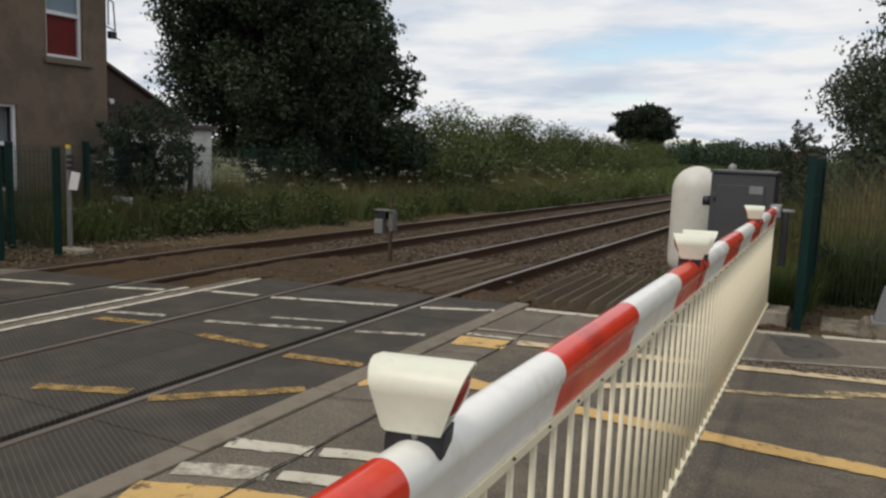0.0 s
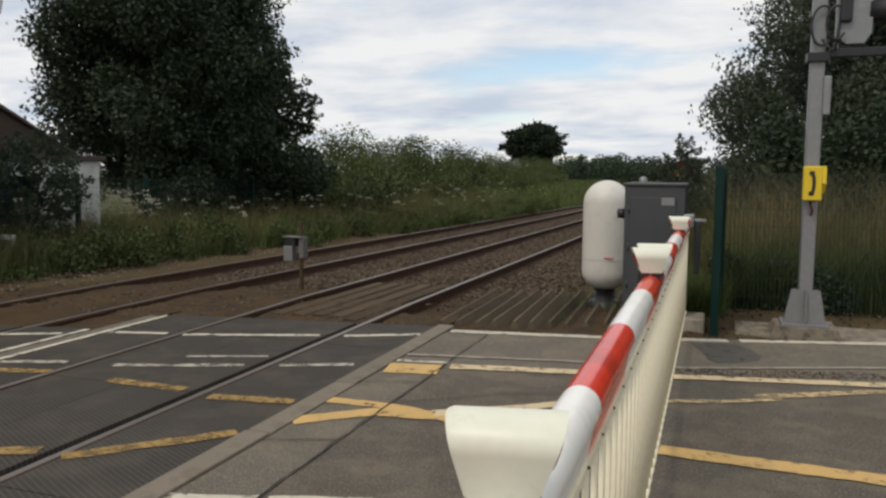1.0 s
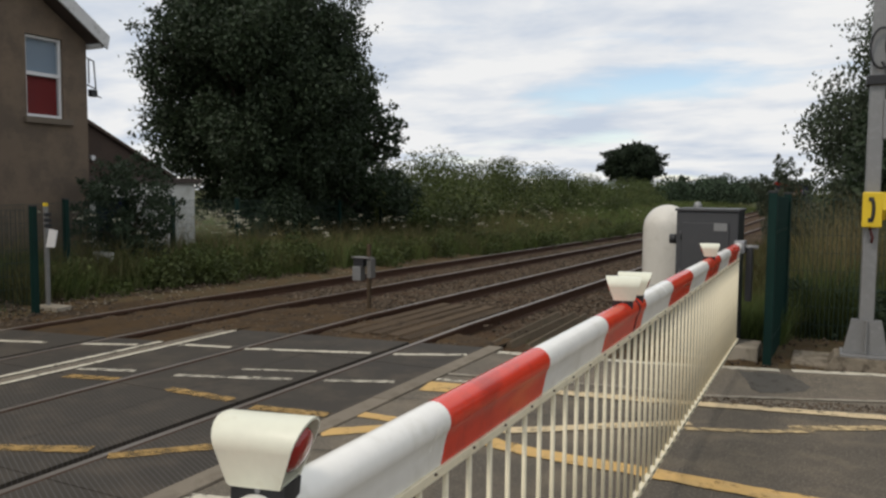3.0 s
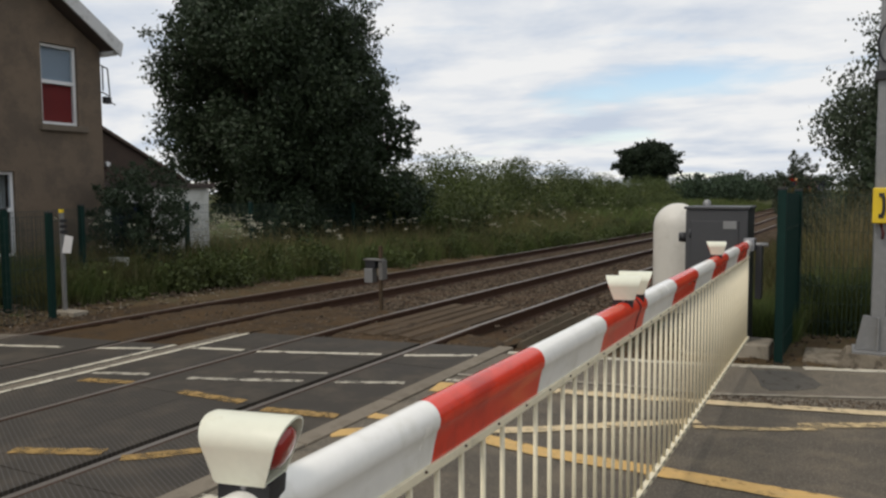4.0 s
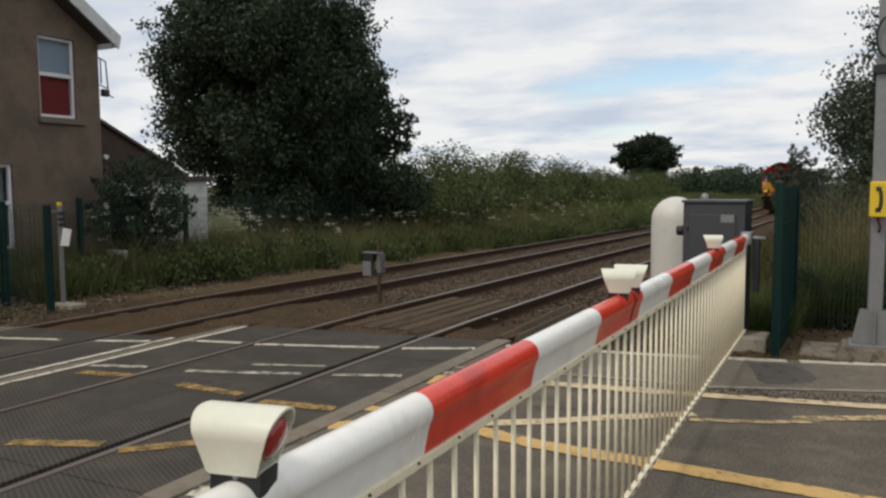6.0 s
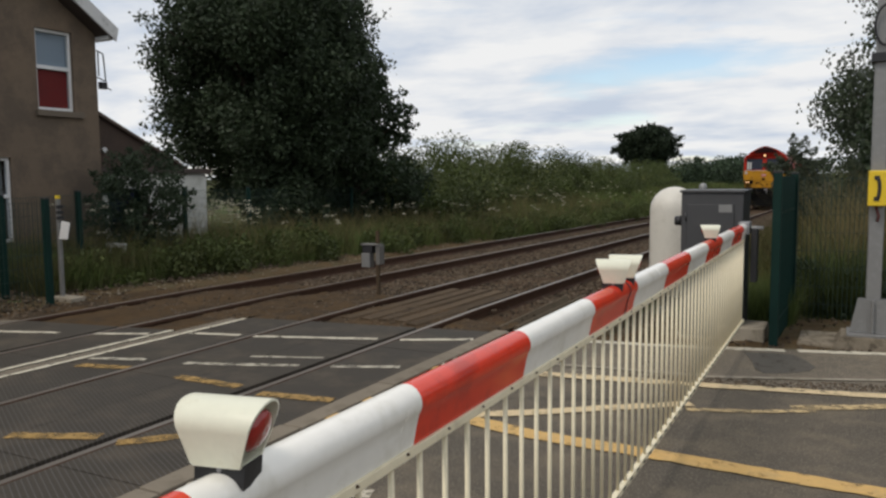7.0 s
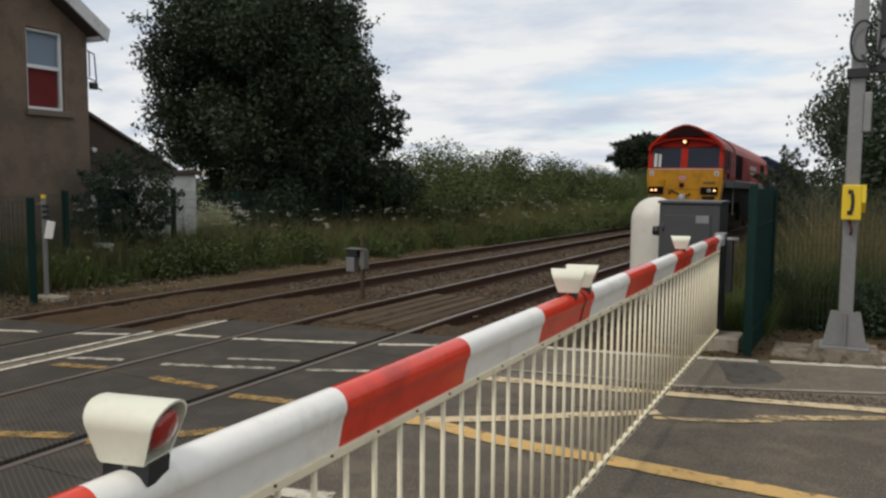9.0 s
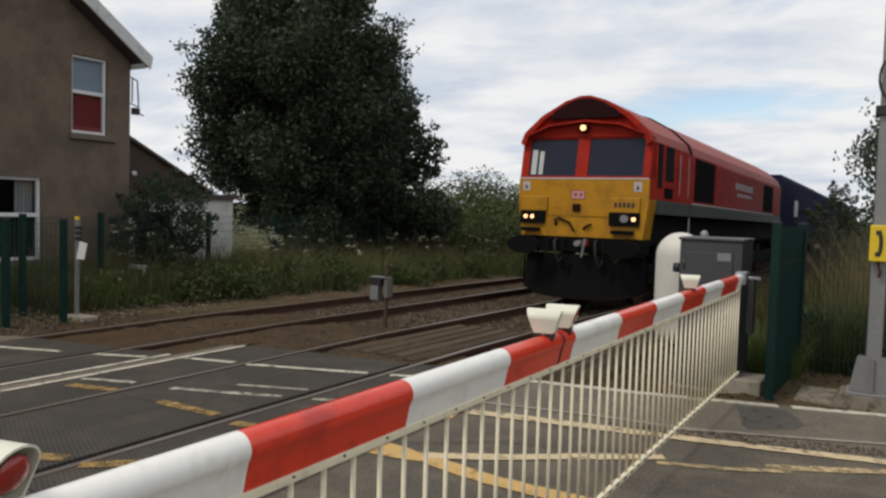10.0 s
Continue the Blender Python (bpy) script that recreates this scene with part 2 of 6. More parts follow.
M["verge"] = material("verge", (0.094, 0.063, 0.033), 0.95, vary=0.42, scale=1.8, fine=25, bump=0.9, bump_scale=16, depth=0.03, second=(0.085, 0.07, 0.04), second_amount=0.5, spec=0.12)
M["sleeper"] = material("sleeper", (0.077, 0.05, 0.0295), 0.95, vary=0.3, scale=3, fine=30, bump=0.5, second=(0.088, 0.058, 0.0344), second_amount=0.5, spec=0.12)
M["strap"] = material("strap", (0.09, 0.014, 0.012), 0.6, vary=0.2, scale=8, fine=50, bump=0.1)
M["red_film"] = material("red_film", (0.72, 0.05, 0.022), 0.2, vary=0.08, scale=3, fine=30, bump=0.02, spec=0.5, second=(0.52, 0.04, 0.022), second_amount=0.4)
M["white_film"] = material("white_film", (0.86, 0.84, 0.78), 0.24, vary=0.06, scale=3, fine=30, bump=0.02, second=(0.75, 0.725, 0.645), second_amount=0.3)
M["white_metal"] = material("white_metal", (0.783, 0.7, 0.502), 0.5, vary=0.1, scale=5, fine=30, bump=0.05, second=(0.618, 0.55, 0.387), second_amount=0.25)
M["cream_plastic"] = material("cream_plastic", (0.75, 0.745, 0.6), 0.42, vary=0.06, scale=6, fine=60, bump=0.04, second=(0.66, 0.63, 0.48), second_amount=0.25)
M["red_lens"] = material("red_lens", (0.32, 0.02, 0.015), 0.15, vary=0.1, scale=20, fine=90, bump=0.3, coat=0.5)
M["black_plastic"] = material("black_plastic", (0.018, 0.018, 0.02), 0.5, vary=0.2, scale=8, fine=50, bump=0.1)
M["tank_white"] = material("tank_white", (0.64, 0.61, 0.54), 0.5, vary=0.06, scale=3, fine=30, bump=0.03, second=(0.57, 0.54, 0.47), second_amount=0.35)
M["cab_grey"] = material("cab_grey", (0.047, 0.048, 0.051), 0.5, vary=0.1, scale=3, fine=60, bump=0.06, second=(0.056, 0.056, 0.058), second_amount=0.3)
M["galv"] = material("galv", (0.25, 0.25, 0.245), 0.5, metal=0.55, vary=0.09, scale=9, fine=45, bump=0.06, second=(0.29, 0.29, 0.285), second_amount=0.35)
M["green_steel"] = material("green_steel", (0.006, 0.026, 0.021), 0.55, vary=0.2, scale=5, fine=40, bump=0.08, spec=0.15)
M["green_wire"] = material("green_wire", (0.01, 0.03, 0.022), 0.5, vary=0.1, scale=5, fine=40, bump=0)
M["phone_yellow"] = material("phone_yellow", (0.72, 0.50, 0.02), 0.45, vary=0.08, scale=5, fine=40, bump=0.04)
M["steel_dull"] = material("steel_dull", (0.28, 0.28, 0.29), 0.45, metal=0.7, vary=0.2, scale=8, fine=50, bump=0.08)
M["render_wall"] = material("render_wall", (0.17, 0.125, 0.088), 0.95, vary=0.2, scale=0.9, fine=45, bump=0.8, bump_scale=60, depth=0.012, second=(0.125, 0.095, 0.07), second_amount=0.6)
M["sill_stone"] = material("sill_stone", (0.15, 0.12, 0.09), 0.9, vary=0.15, scale=4, fine=60, bump=0.3)
M["upvc"] = material("upvc", (0.72, 0.72, 0.72), 0.4, vary=0.05, scale=4, fine=40, bump=0.02)
M["barge"] = material("barge", (0.6, 0.6, 0.59), 0.6, vary=0.12, scale=4, fine=40, bump=0.05, second=(0.42, 0.42, 0.4), second_amount=0.35)
M["slate"] = material("slate", (0.07, 0.052, 0.045), 0.85, vary=0.3, scale=3, fine=30, bump=0.4, random_amount=0.2)
M["tile_brown"] = material("tile_brown", (0.075, 0.05, 0.038), 0.9, vary=0.3, scale=3, fine=30, bump=0.4, random_amount=0.2)
M["white_wall"] = material("white_wall", (0.62, 0.62, 0.58), 0.9, vary=0.15, scale=2, fine=50, bump=0.3, second=(0.5, 0.5, 0.45), second_amount=0.4)
M["blind_red"] = material("blind_red", (0.3, 0.028, 0.024), 0.7, vary=0.12, scale=2, fine=60, bump=0.05)
M["pane_grey"] = material("pane_grey", (0.45, 0.5, 0.56), 0.7, vary=0.12, scale=2, fine=60, bump=0.05)
M["curtain"] = material("curtain", (0.4, 0.39, 0.37), 0.9, vary=0.1, scale=2, fine=60, bump=0.05)
M["dark_room"] = material("dark_room", (0.02, 0.02, 0.022), 0.9, vary=0.2, scale=2, fine=30, bump=0)
M["bark"] = material("bark", (0.07, 0.052, 0.038), 0.95, vary=0.35, scale=4, fine=20, bump=0.9, bump_scale=12, depth=0.03, stretch=(3, 3, 0.6))
M["leaf_tree"] = material("leaf_tree", (0.035, 0.053, 0.026), 0.6, vary=0.2, scale=0.8, fine=5, bump=0, island=0.35, translucent=0.2, spec=0.3)
M["leaf_shrub"] = material("leaf_shrub", (0.036, 0.056, 0.027), 0.6, vary=0.25, scale=0.5, fine=4, bump=0, island=0.35, translucent=0.25, spec=0.3)
M["leaf_hedge"] = material("leaf_hedge", (0.056, 0.075, 0.019), 0.65, vary=0.75, scale=0.4, fine=2, bump=0, island=0.25, translucent=0.25, second=(0.085, 0.104, 0.036), second_amount=0.4, spec=0.3)
M["leaf_light"] = material("leaf_light", (0.11, 0.125, 0.04), 0.65, vary=0.3, scale=0.3, fine=3, bump=0, island=0.35, translucent=0.25, second=(0.075, 0.095, 0.035), second_amount=0.5, spec=0.3)
M["leaf_elder"] = material("leaf_elder", (0.045, 0.066, 0.036), 0.6, vary=0.25, scale=0.8, fine=5, bump=0, island=0.35, translucent=0.25, spec=0.3)
M["leaf_far"] = material("leaf_far", (0.035, 0.055, 0.03), 0.7, vary=0.3, scale=0.15, fine=1.5, bump=0, island=0.35, translucent=0.2, spec=0.2)
M["leaf_dark"] = material("leaf_dark", (0.022, 0.034, 0.018), 0.7, vary=0.25, scale=0.2, fine=2, bump=0, island=0.35, translucent=0.15, spec=0.2)
M["leaf_birch"] = material("leaf_birch", (0.055, 0.072, 0.042), 0.6, vary=0.25, scale=0.4, fine=3, bump=0, island=0.35, translucent=0.25, spec=0.3)
M["grass"] = material("grass", (0.085, 0.118, 0.032), 0.7, vary=0.3, scale=0.5, fine=5, bump=0, island=0.4, translucent=0.3, second=(0.11, 0.098, 0.042), second_amount=0.45, spec=0.3)
M["straw"] = material("straw", (0.17, 0.135, 0.062), 0.75, vary=0.3, scale=0.5, fine=5, bump=0, island=0.35, translucent=0.3, second=(0.1, 0.1, 0.04), second_amount=0.45, spec=0.3)
M["grass_dry"] = material("grass_dry", (0.085, 0.073, 0.027), 0.75, vary=0.3, scale=0.5, fine=5, bump=0, island=0.4, translucent=0.3, second=(0.055, 0.07, 0.024), second_amount=0.5, spec=0.3)
M["flower"] = material("flower", (0.5, 0.47, 0.36), 0.8, vary=0.1, scale=3, fine=20, bump=0, island=0.2, translucent=0.3)
M["loco_red"] = material("loco_red", (0.37, 0.02, 0.009), 0.6, vary=0.18, scale=1.2, fine=20, bump=0.03, second=(0.25, 0.018, 0.011), second_amount=0.5, spec=0.12)
# paler pink version of loco_red: sky light on the roof put into its colour
M["loco_roof_lit"] = material("loco_roof_lit", (0.34, 0.065, 0.048), 0.6, vary=0.16, scale=1.2, fine=20, bump=0.05, second=(0.26, 0.08, 0.065), second_amount=0.4, spec=0.3)
M["loco_dark_red"] = material("loco_dark_red", (0.022, 0.006, 0.006), 0.7, vary=0.2, scale=2, fine=20, bump=0.05, spec=0.08)
M["loco_yellow"] = material("loco_yellow", (0.46, 0.215, 0.008), 0.45, vary=0.14, scale=1.5, fine=20, bump=0.03, second=(0.33, 0.155, 0.01), second_amount=0.5, spec=0.3)
M["loco_sill"] = material("loco_sill", (0.05, 0.056, 0.05), 0.6, vary=0.2, scale=2, fine=20, bump=0.05)
M["loco_black"] = material("loco_black", (0.006, 0.0058, 0.0056), 0.9, vary=0.35, scale=3, fine=20, bump=0.2, spec=0.1)
M["hose_grey"] = material("hose_grey", (0.025, 0.022, 0.02), 0.8, vary=0.2, scale=6, fine=30, bump=0.1)
M["loco_recess"] = material("loco_recess", (0.01, 0.009, 0.01), 0.9, vary=0.2, scale=3, fine=20, bump=0.1, spec=0.02)
M["side_glass"] = material("side_glass", (0.01, 0.012, 0.016), 0.6, vary=0.1, scale=2, fine=20, bump=0, spec=0.03)
M["glass_dark"] = material("glass_dark", (0.014, 0.018, 0.032), 0.1, vary=0.1, scale=2, fine=20, bump=0, spec=0.25)
M["pane"] = material("pane", (0.5, 0.52, 0.55), 0.05, vary=0, bump=0, spec=0.5)


def make_pane(m):
    t = m.node_tree
    tp, gl, ms = t.nodes.new("ShaderNodeBsdfTransparent"), t.nodes.new("ShaderNodeBsdfGlossy"), t.nodes.new("ShaderNodeMixShader")
    gl.inputs["Roughness"].default_value = 0.03
    tp.inputs["Color"].default_value = (0.85, 0.88, 0.9, 1)
    ms.inputs[0].default_value = 0.05
    t.links.new(tp.outputs[0], ms.inputs[1])
    t.links.new(gl.outputs[0], ms.inputs[2])
    t.links.new(ms.outputs[0], t.nodes["Material Output"].inputs["Surface"])


make_pane(M["pane"])
M["cab_sill"] = material("cab_sill", (0.5, 0.5, 0.48), 0.6, vary=0.1)
M["lamp_glow"] = material("lamp_glow", (1.0, 0.56, 0.26), 0.3, vary=0, bump=0, emit=2.0)
M["lamp_dead"] = material("lamp_dead", (0.2, 0.2, 0.21), 0.15, vary=0.1, bump=0)
M["container_blue"] = material("container_blue", (0.011, 0.016, 0.055), 0.75, vary=0.2, scale=1.5, fine=20, bump=0.05, spec=0.12)
M["white_mark"] = material("white_mark", (0.48, 0.44, 0.44), 0.6, vary=0.1)
M["print_black"] = material("print_black", (0.02, 0.02, 0.02), 0.5, vary=0.1)
M["print_red"] = material("print_red", (0.5, 0.05, 0.04), 0.5, vary=0.1)


# ---- mesh helpers ----
def box(bm, x0, x1, y0, y1, z0, z1, bevel=0.0):
    vs = [bm.verts.new(p) for p in ((x0, y0, z0), (x1, y0, z0), (x1, y1, z0), (x0, y1, z0), (x0, y0, z1), (x1, y0, z1), (x1, y1, z1), (x0, y1, z1))]
    fs = [bm.faces.new([vs[i] for i in f]) for f in ((3, 2, 1, 0), (4, 5, 6, 7), (0, 1, 5, 4), (1, 2, 6, 5), (2, 3, 7, 6), (3, 0, 4, 7))]
    if bevel:
        es = list({e for f in fs for e in f.edges})
        bmesh.ops.bevel(bm, geom=es, offset=bevel, segments=2, affect="EDGES", profile=0.5)


def tube(bm, p0, p1, r0, r1=None, seg=10, caps=True):
    """A tapered round bar from p0 to p1."""
    r1 = r0 if r1 is None else r1
    p0, p1 = Vector(p0), Vector(p1)
    d = (p1 - p0).normalized()
    a = d.orthogonal().normalized()
    c = d.cross(a)
    rings = []
    for p, r in ((p0, r0), (p1, r1)):
        rings.append([bm.verts.new(p + r * (math.cos(2 * math.pi * i / seg) * a + math.sin(2 * math.pi * i / seg) * c)) for i in range(seg)])
    for i in range(seg):
        bm.faces.new((rings[0][i], rings[0][(i + 1) % seg], rings[1][(i + 1) % seg], rings[1][i])).smooth = seg > 6
    if caps:
        bm.faces.new(rings[0][::-1])
        bm.faces.new(rings[1])


def pipe(bm, pts, r, seg=8):
    """A bent round bar through the points, in one piece."""
    pts = [Vector(p) for p in pts]
    rings = []
    a = (pts[1] - pts[0]).orthogonal().normalized()
    for i, p in enumerate(pts):
        d = (pts[min(i + 1, len(pts) - 1)] - pts[max(i - 1, 0)]).normalized()
        a = (a - d * a.dot(d)).normalized()
        c = d.cross(a)
        rings.append([bm.verts.new(p + r * (math.cos(2 * math.pi * k / seg) * a + math.sin(2 * math.pi * k / seg) * c)) for k in range(seg)])
    for u, v in zip(rings, rings[1:]):
        for k in range(seg):
            bm.faces.new((u[k], u[(k + 1) % seg], v[(k + 1) % seg], v[k])).smooth = True
    bm.faces.new(rings[0][::-1])
    bm.faces.new(rings[-1])


def prism(bm, prof, a0, a1, axis="y", smooth=False):
    """A profile pulled along an axis. axis y: prof is (x, z); axis x: (y, z); axis z: (x, y)."""
    def put(p, a):
        return {"y": (p[0], a, p[1]), "x": (a, p[0], p[1]), "z": (p[0], p[1], a)}[axis]
    r0 = [bm.verts.new(put(p, a0)) for p in prof]
    r1 = [bm.verts.new(put(p, a1)) for p in prof]
    n = len(prof)
    for i in range(n):
        bm.faces.new((r0[i], r0[(i + 1) % n], r1[(i + 1) % n], r1[i])).smooth = smooth
    bm.faces.new(r0[::-1])
    bm.faces.new(r1)


def lathe(bm, prof, cx, cy, seg=28):
    """A round body from (radius, z) pairs."""
    rings = []
    for r, z in prof:
        if r < 1e-5:
            rings.append([bm.verts.new((cx, cy, z))])
        else:
            rings.append([bm.verts.new((cx + r * math.cos(2 * math.pi * i / seg), cy + r * math.sin(2 * math.pi * i / seg), z)) for i in range(seg)])
    for a, b in zip(rings, rings[1:]):
        for i in range(seg):
            f = [a[i % len(a)], a[(i + 1) % len(a)], b[(i + 1) % len(b)], b[i % len(b)]]
            f = list(dict.fromkeys(f))
            if len(f) > 2:
                bm.faces.new(f).smooth = True


def part(name, bm, mat, parent=None, label="", fix=True):
    """Links a bmesh as one mesh object, under parent where one is given."""
    if fix:
        bmesh.ops.recalc_face_normals(bm, faces=bm.faces)
    me = bpy.data.meshes.new(name)
    bm.to_mesh(me)
    bm.free()
    me.materials.append(mat)
    ob = new(name, me)
    if parent:
        ob.parent = parent
    if label:
        ob["label"] = label
    return ob


def thing(name, label, category, m=None, group="", kind=""):
    ob = new(name)
    ob.empty_display_size = 0.1
    if m is not None:
        ob.matrix_basis = m
    return tagged(ob, label, category, group, kind)


def B():
    return bmesh.new()


def from_arrays(name, verts, faces, mat, parent=None, label="", smooth=False):
    """A mesh from numpy arrays of places and of equal-sized faces."""
    me = bpy.data.meshes.new(name)
    verts, faces = np.asarray(verts, dtype=np.float32), np.asarray(faces, dtype=np.int32)
    k = faces.shape[1]
    me.vertices.add(len(verts))
    me.vertices.foreach_set("co", verts.ravel())
    me.loops.add(faces.size)
    me.loops.foreach_set("vertex_index", faces.ravel())
    me.polygons.add(len(faces))
    me.polygons.foreach_set("loop_start", np.arange(0, faces.size, k, dtype=np.int32))
    me.polygons.foreach_set("loop_total", np.full(len(faces), k, dtype=np.int32))
    me.update(calc_edges=True)
    me.validate()
    if smooth:
        me.polygons.foreach_set("use_smooth", np.ones(len(faces), dtype=bool))
    me.materials.append(mat)
    ob = new(name, me)
    if parent:
        ob.parent = parent
    if label:
        ob["label"] = label
    return ob


def leaves(rng, centres, size, droop=0.0):
    """Small folded leaf blades at the centres, turned at random: verts and quads."""
    n = len(centres)
    d = rng.normal(size=(n, 3))
    d[:, 2] -= droop
    d /= np.linalg.norm(d, axis=1)[:, None]
    w = np.cross(d, rng.normal(size=(n, 3)))
    w /= np.linalg.norm(w, axis=1)[:, None] + 1e-9
    s = (size * rng.uniform(0.6, 1.35, n))[:, None]
    q = np.stack([centres - d * s * 0.5, centres + w * s * 0.32, centres + d * s * 0.5, centres - w * s * 0.32], axis=1)
    return q.reshape(-1, 3), np.arange(4 * n).reshape(n, 4)


def blades(rng, bases, height, width, lean=0.35):
    """Grass blades as slim bent pairs of triangles: verts and tris."""
    n = len(bases)
    a = rng.uniform(0, 2 * np.pi, n)
    h = height * rng.uniform(0.5, 1.2, n)
    side = np.stack([np.cos(a), np.sin(a), np.zeros(n)], axis=1) * (width * rng.uniform(0.6, 1.3, n))[:, None]
    bend = np.stack([rng.normal(size=n), rng.normal(size=n), np.zeros(n)], axis=1) * (lean * h)[:, None]
    up = np.stack([np.zeros(n), np.zeros(n), h], axis=1)
    p = np.stack([bases - side, bases + side, bases + up * 0.6 + bend * 0.35 + side * 0.7, bases + up * 0.6 + bend * 0.35 - side * 0.7, bases + up + bend], axis=1).reshape(-1, 3)
    i = np.arange(n)[:, None] * 5
    t = np.concatenate([i + np.array([[0, 1, 2]]), i + np.array([[0, 2, 3]]), i + np.array([[3, 2, 4]])])
    return p, t


# ---- the lie of the land ----
def fall(y):
    """The line drops gently away beyond the crossing, then runs level."""
    y = np.asarray(y, dtype=float)
    return -0.012 * np.clip(y - 9.0, 0, 50)


def ground_z(x, y):
    x, y = np.asarray(x, dtype=float), np.asarray(y, dtype=float)
    z = fall(y) - 0.10
    beyond = np.clip((y - 7.6) / 2.0, 0, 1)
    track = np.clip((x + 9.4) / 0.8, 0, 1) * np.clip((-1.4 - x) / 0.8, 0, 1)
    z = z - 0.16 * beyond * track
    left = np.clip((-9.0 - x) / 3.0, 0, 1)
    z = z + 0.12 * left
    bank = np.clip((-9.5 - x) / 4.0, 0, 1) * np.clip((y - 22) / 15.0, 0, 1)
    return z + 0.7 * bank


def build_ground():
    xs = np.unique(np.concatenate([-np.geomspace(14, 1500, 34), np.arange(-14, 6.01, 0.35), np.geomspace(6, 1500, 34)]))
    ys = np.unique(np.concatenate([-np.geomspace(4, 1500, 26), np.arange(-4, 30, 0.4), np.geomspace(30, 2500, 44)]))
    X, Y = np.meshgrid(xs, ys, indexing="ij")
    Z = ground_z(X, Y)
    v = np.stack([X, Y, Z], axis=-1).reshape(-1, 3)
    i, j = np.meshgrid(np.arange(len(xs) - 1), np.arange(len(ys) - 1), indexing="ij")
    a = (i * len(ys) + j).ravel()
    f = np.stack([a, a + len(ys), a + len(ys) + 1, a + 1], axis=1)
    tagged(from_arrays("ground", v, f, M["ground"], smooth=True), "rough grass and bare earth beside a railway line", "ground", kind="structure")


build_ground()


def slab(name, poly, z0, z1, mat, parent=None, label="", category="", kind=""):
    bm = B()
    prism(bm, poly, z0, z1, axis="z")
    ob = part(name, bm, mat, parent)
    if label:
        tagged(ob, label, category, kind=kind)
    return ob


# road on the near side of the tracks, footway strip along its edge, road beyond the tracks
ROAD_W, ROAD_E = -2.68, 14.0
slab("road", [(-2.06, -9), (ROAD_E, -9), (ROAD_E, 9.2), (1.4, 6.74), (-0.2, 6.43), (-2.06, 6.1)], -0.3, 0.0, M["asphalt"], label="dark grey worn asphalt road at a level crossing", category="road", kind="structure")
slab("pavement", [(-2.06, 6.1), (-0.2, 6.43), (1.4, 6.74), (ROAD_E, 9.2), (ROAD_E, 12.4), (1.7, 8.58), (-0.2, 8.02), (-2.06, 7.6)], -0.3, 0.004, M["asphalt_old"], label="pale worn asphalt footway beside the road", category="pavement", kind="structure")
slab("crossing_apron", [(-2.50, -9), (-2.064, -9), (-2.064, 7.6), (-2.50, 7.5)], -0.3, 0.002, M["asphalt_old"], label="old grey asphalt strip beside the rails", category="road", kind="structure")
slab("road_far", [(-16, -9), (-8.19, -9), (-8.19, 6.0), (-9.4, 5.4), (-16, 3.0)], -0.3, -0.002, M["asphalt_old"], label="grey asphalt road on the far side of the tracks", category="road", kind="structure")


# crossing edge beam: concrete blocks end to end
def edge_beam():
    beam = thing("edge_beam", "pale concrete edge beam along the crossing panels", "edge beam", kind="structure")
    bm = B()
    box(bm, -0.085, 0.085, -0.60, 0.60, -0.25, 0.016, 0.008)
    first = part("block", bm, M["beam_concrete"], beam)
    y = 7.2
    first.location = (-2.595, y, 0)
    for i in range(1, 9):
        ob = new("block", first.data)
        ob.parent = beam
        ob.location = (-2.595 + 0.004 * (i % 3 - 1), y - 1.215 * i, 0.002 * (i % 2))


edge_beam()

# ---- tracks ----
RAILS = (-3.47, -4.975, -6.64, -8.145)
Y_END = 260.0


def rail_profile(x):
    """Foot, web and head of a flat-bottom rail with its top at z = 0."""
    return [(x - 0.07, -0.159), (x + 0.07, -0.159), (x + 0.07, -0.148), (x + 0.012, -0.128), (x + 0.01, -0.05), (x + 0.035, -0.036), (x + 0.035, -0.004),
            (x + 0.028, -0.001), (x - 0.028, -0.001), (x - 0.035, -0.004), (x - 0.035, -0.036), (x - 0.01, -0.05), (x - 0.012, -0.128), (x - 0.07, -0.148)]


def sweep(bm, prof, ys):
    rings = [[bm.verts.new((px, y, pz + float(fall(y)))) for px, pz in prof] for y in ys]
    n = len(prof)
    for a, b in zip(rings, rings[1:]):
        for i in range(n):
            bm.faces.new((a[i], a[(i + 1) % n], b[(i + 1) % n], b[i]))
    bm.faces.new(rings[0])
    bm.faces.new(rings[-1])


def tracks():
    ys = [-30, 9, 20, 35, 50, 59, 62, 120, Y_END]
    for n, pair in enumerate((RAILS[:2], RAILS[2:])):
        tr = thing("railway_track", "rusty steel rails on ballast with polished running tops" if n == 0 else "rusty steel rails of the second line, on ballast", "railway track", kind="structure")
        for x in pair:
            bm = B()
            sweep(bm, rail_profile(x), ys)
            r = part("rail", bm, M["rail_rust"], tr)
            bm = B()
            sweep(bm, [(x - 0.026, -0.003), (x + 0.026, -0.003), (x + 0.024, 0.002), (x - 0.024, 0.002)], ys)
            part("running_top", bm, M["rail_head"], r, "polished steel rail top")
        c = sum(pair) / 2
        bm = B()
        box(bm, -1.25, 1.25, -0.125, 0.125, -0.13, 0.0, 0.012)
        first = part("sleeper", bm, M["sleeper"], tr, "dirty brown concrete sleeper")
        for i in range(64):
            y = 11.5 + 0.68 * i
            ob = first if i == 0 else new("sleeper", first.data)
            ob.parent = tr
            ob.location = (c, y, float(fall(y)) - 0.166)


tracks()


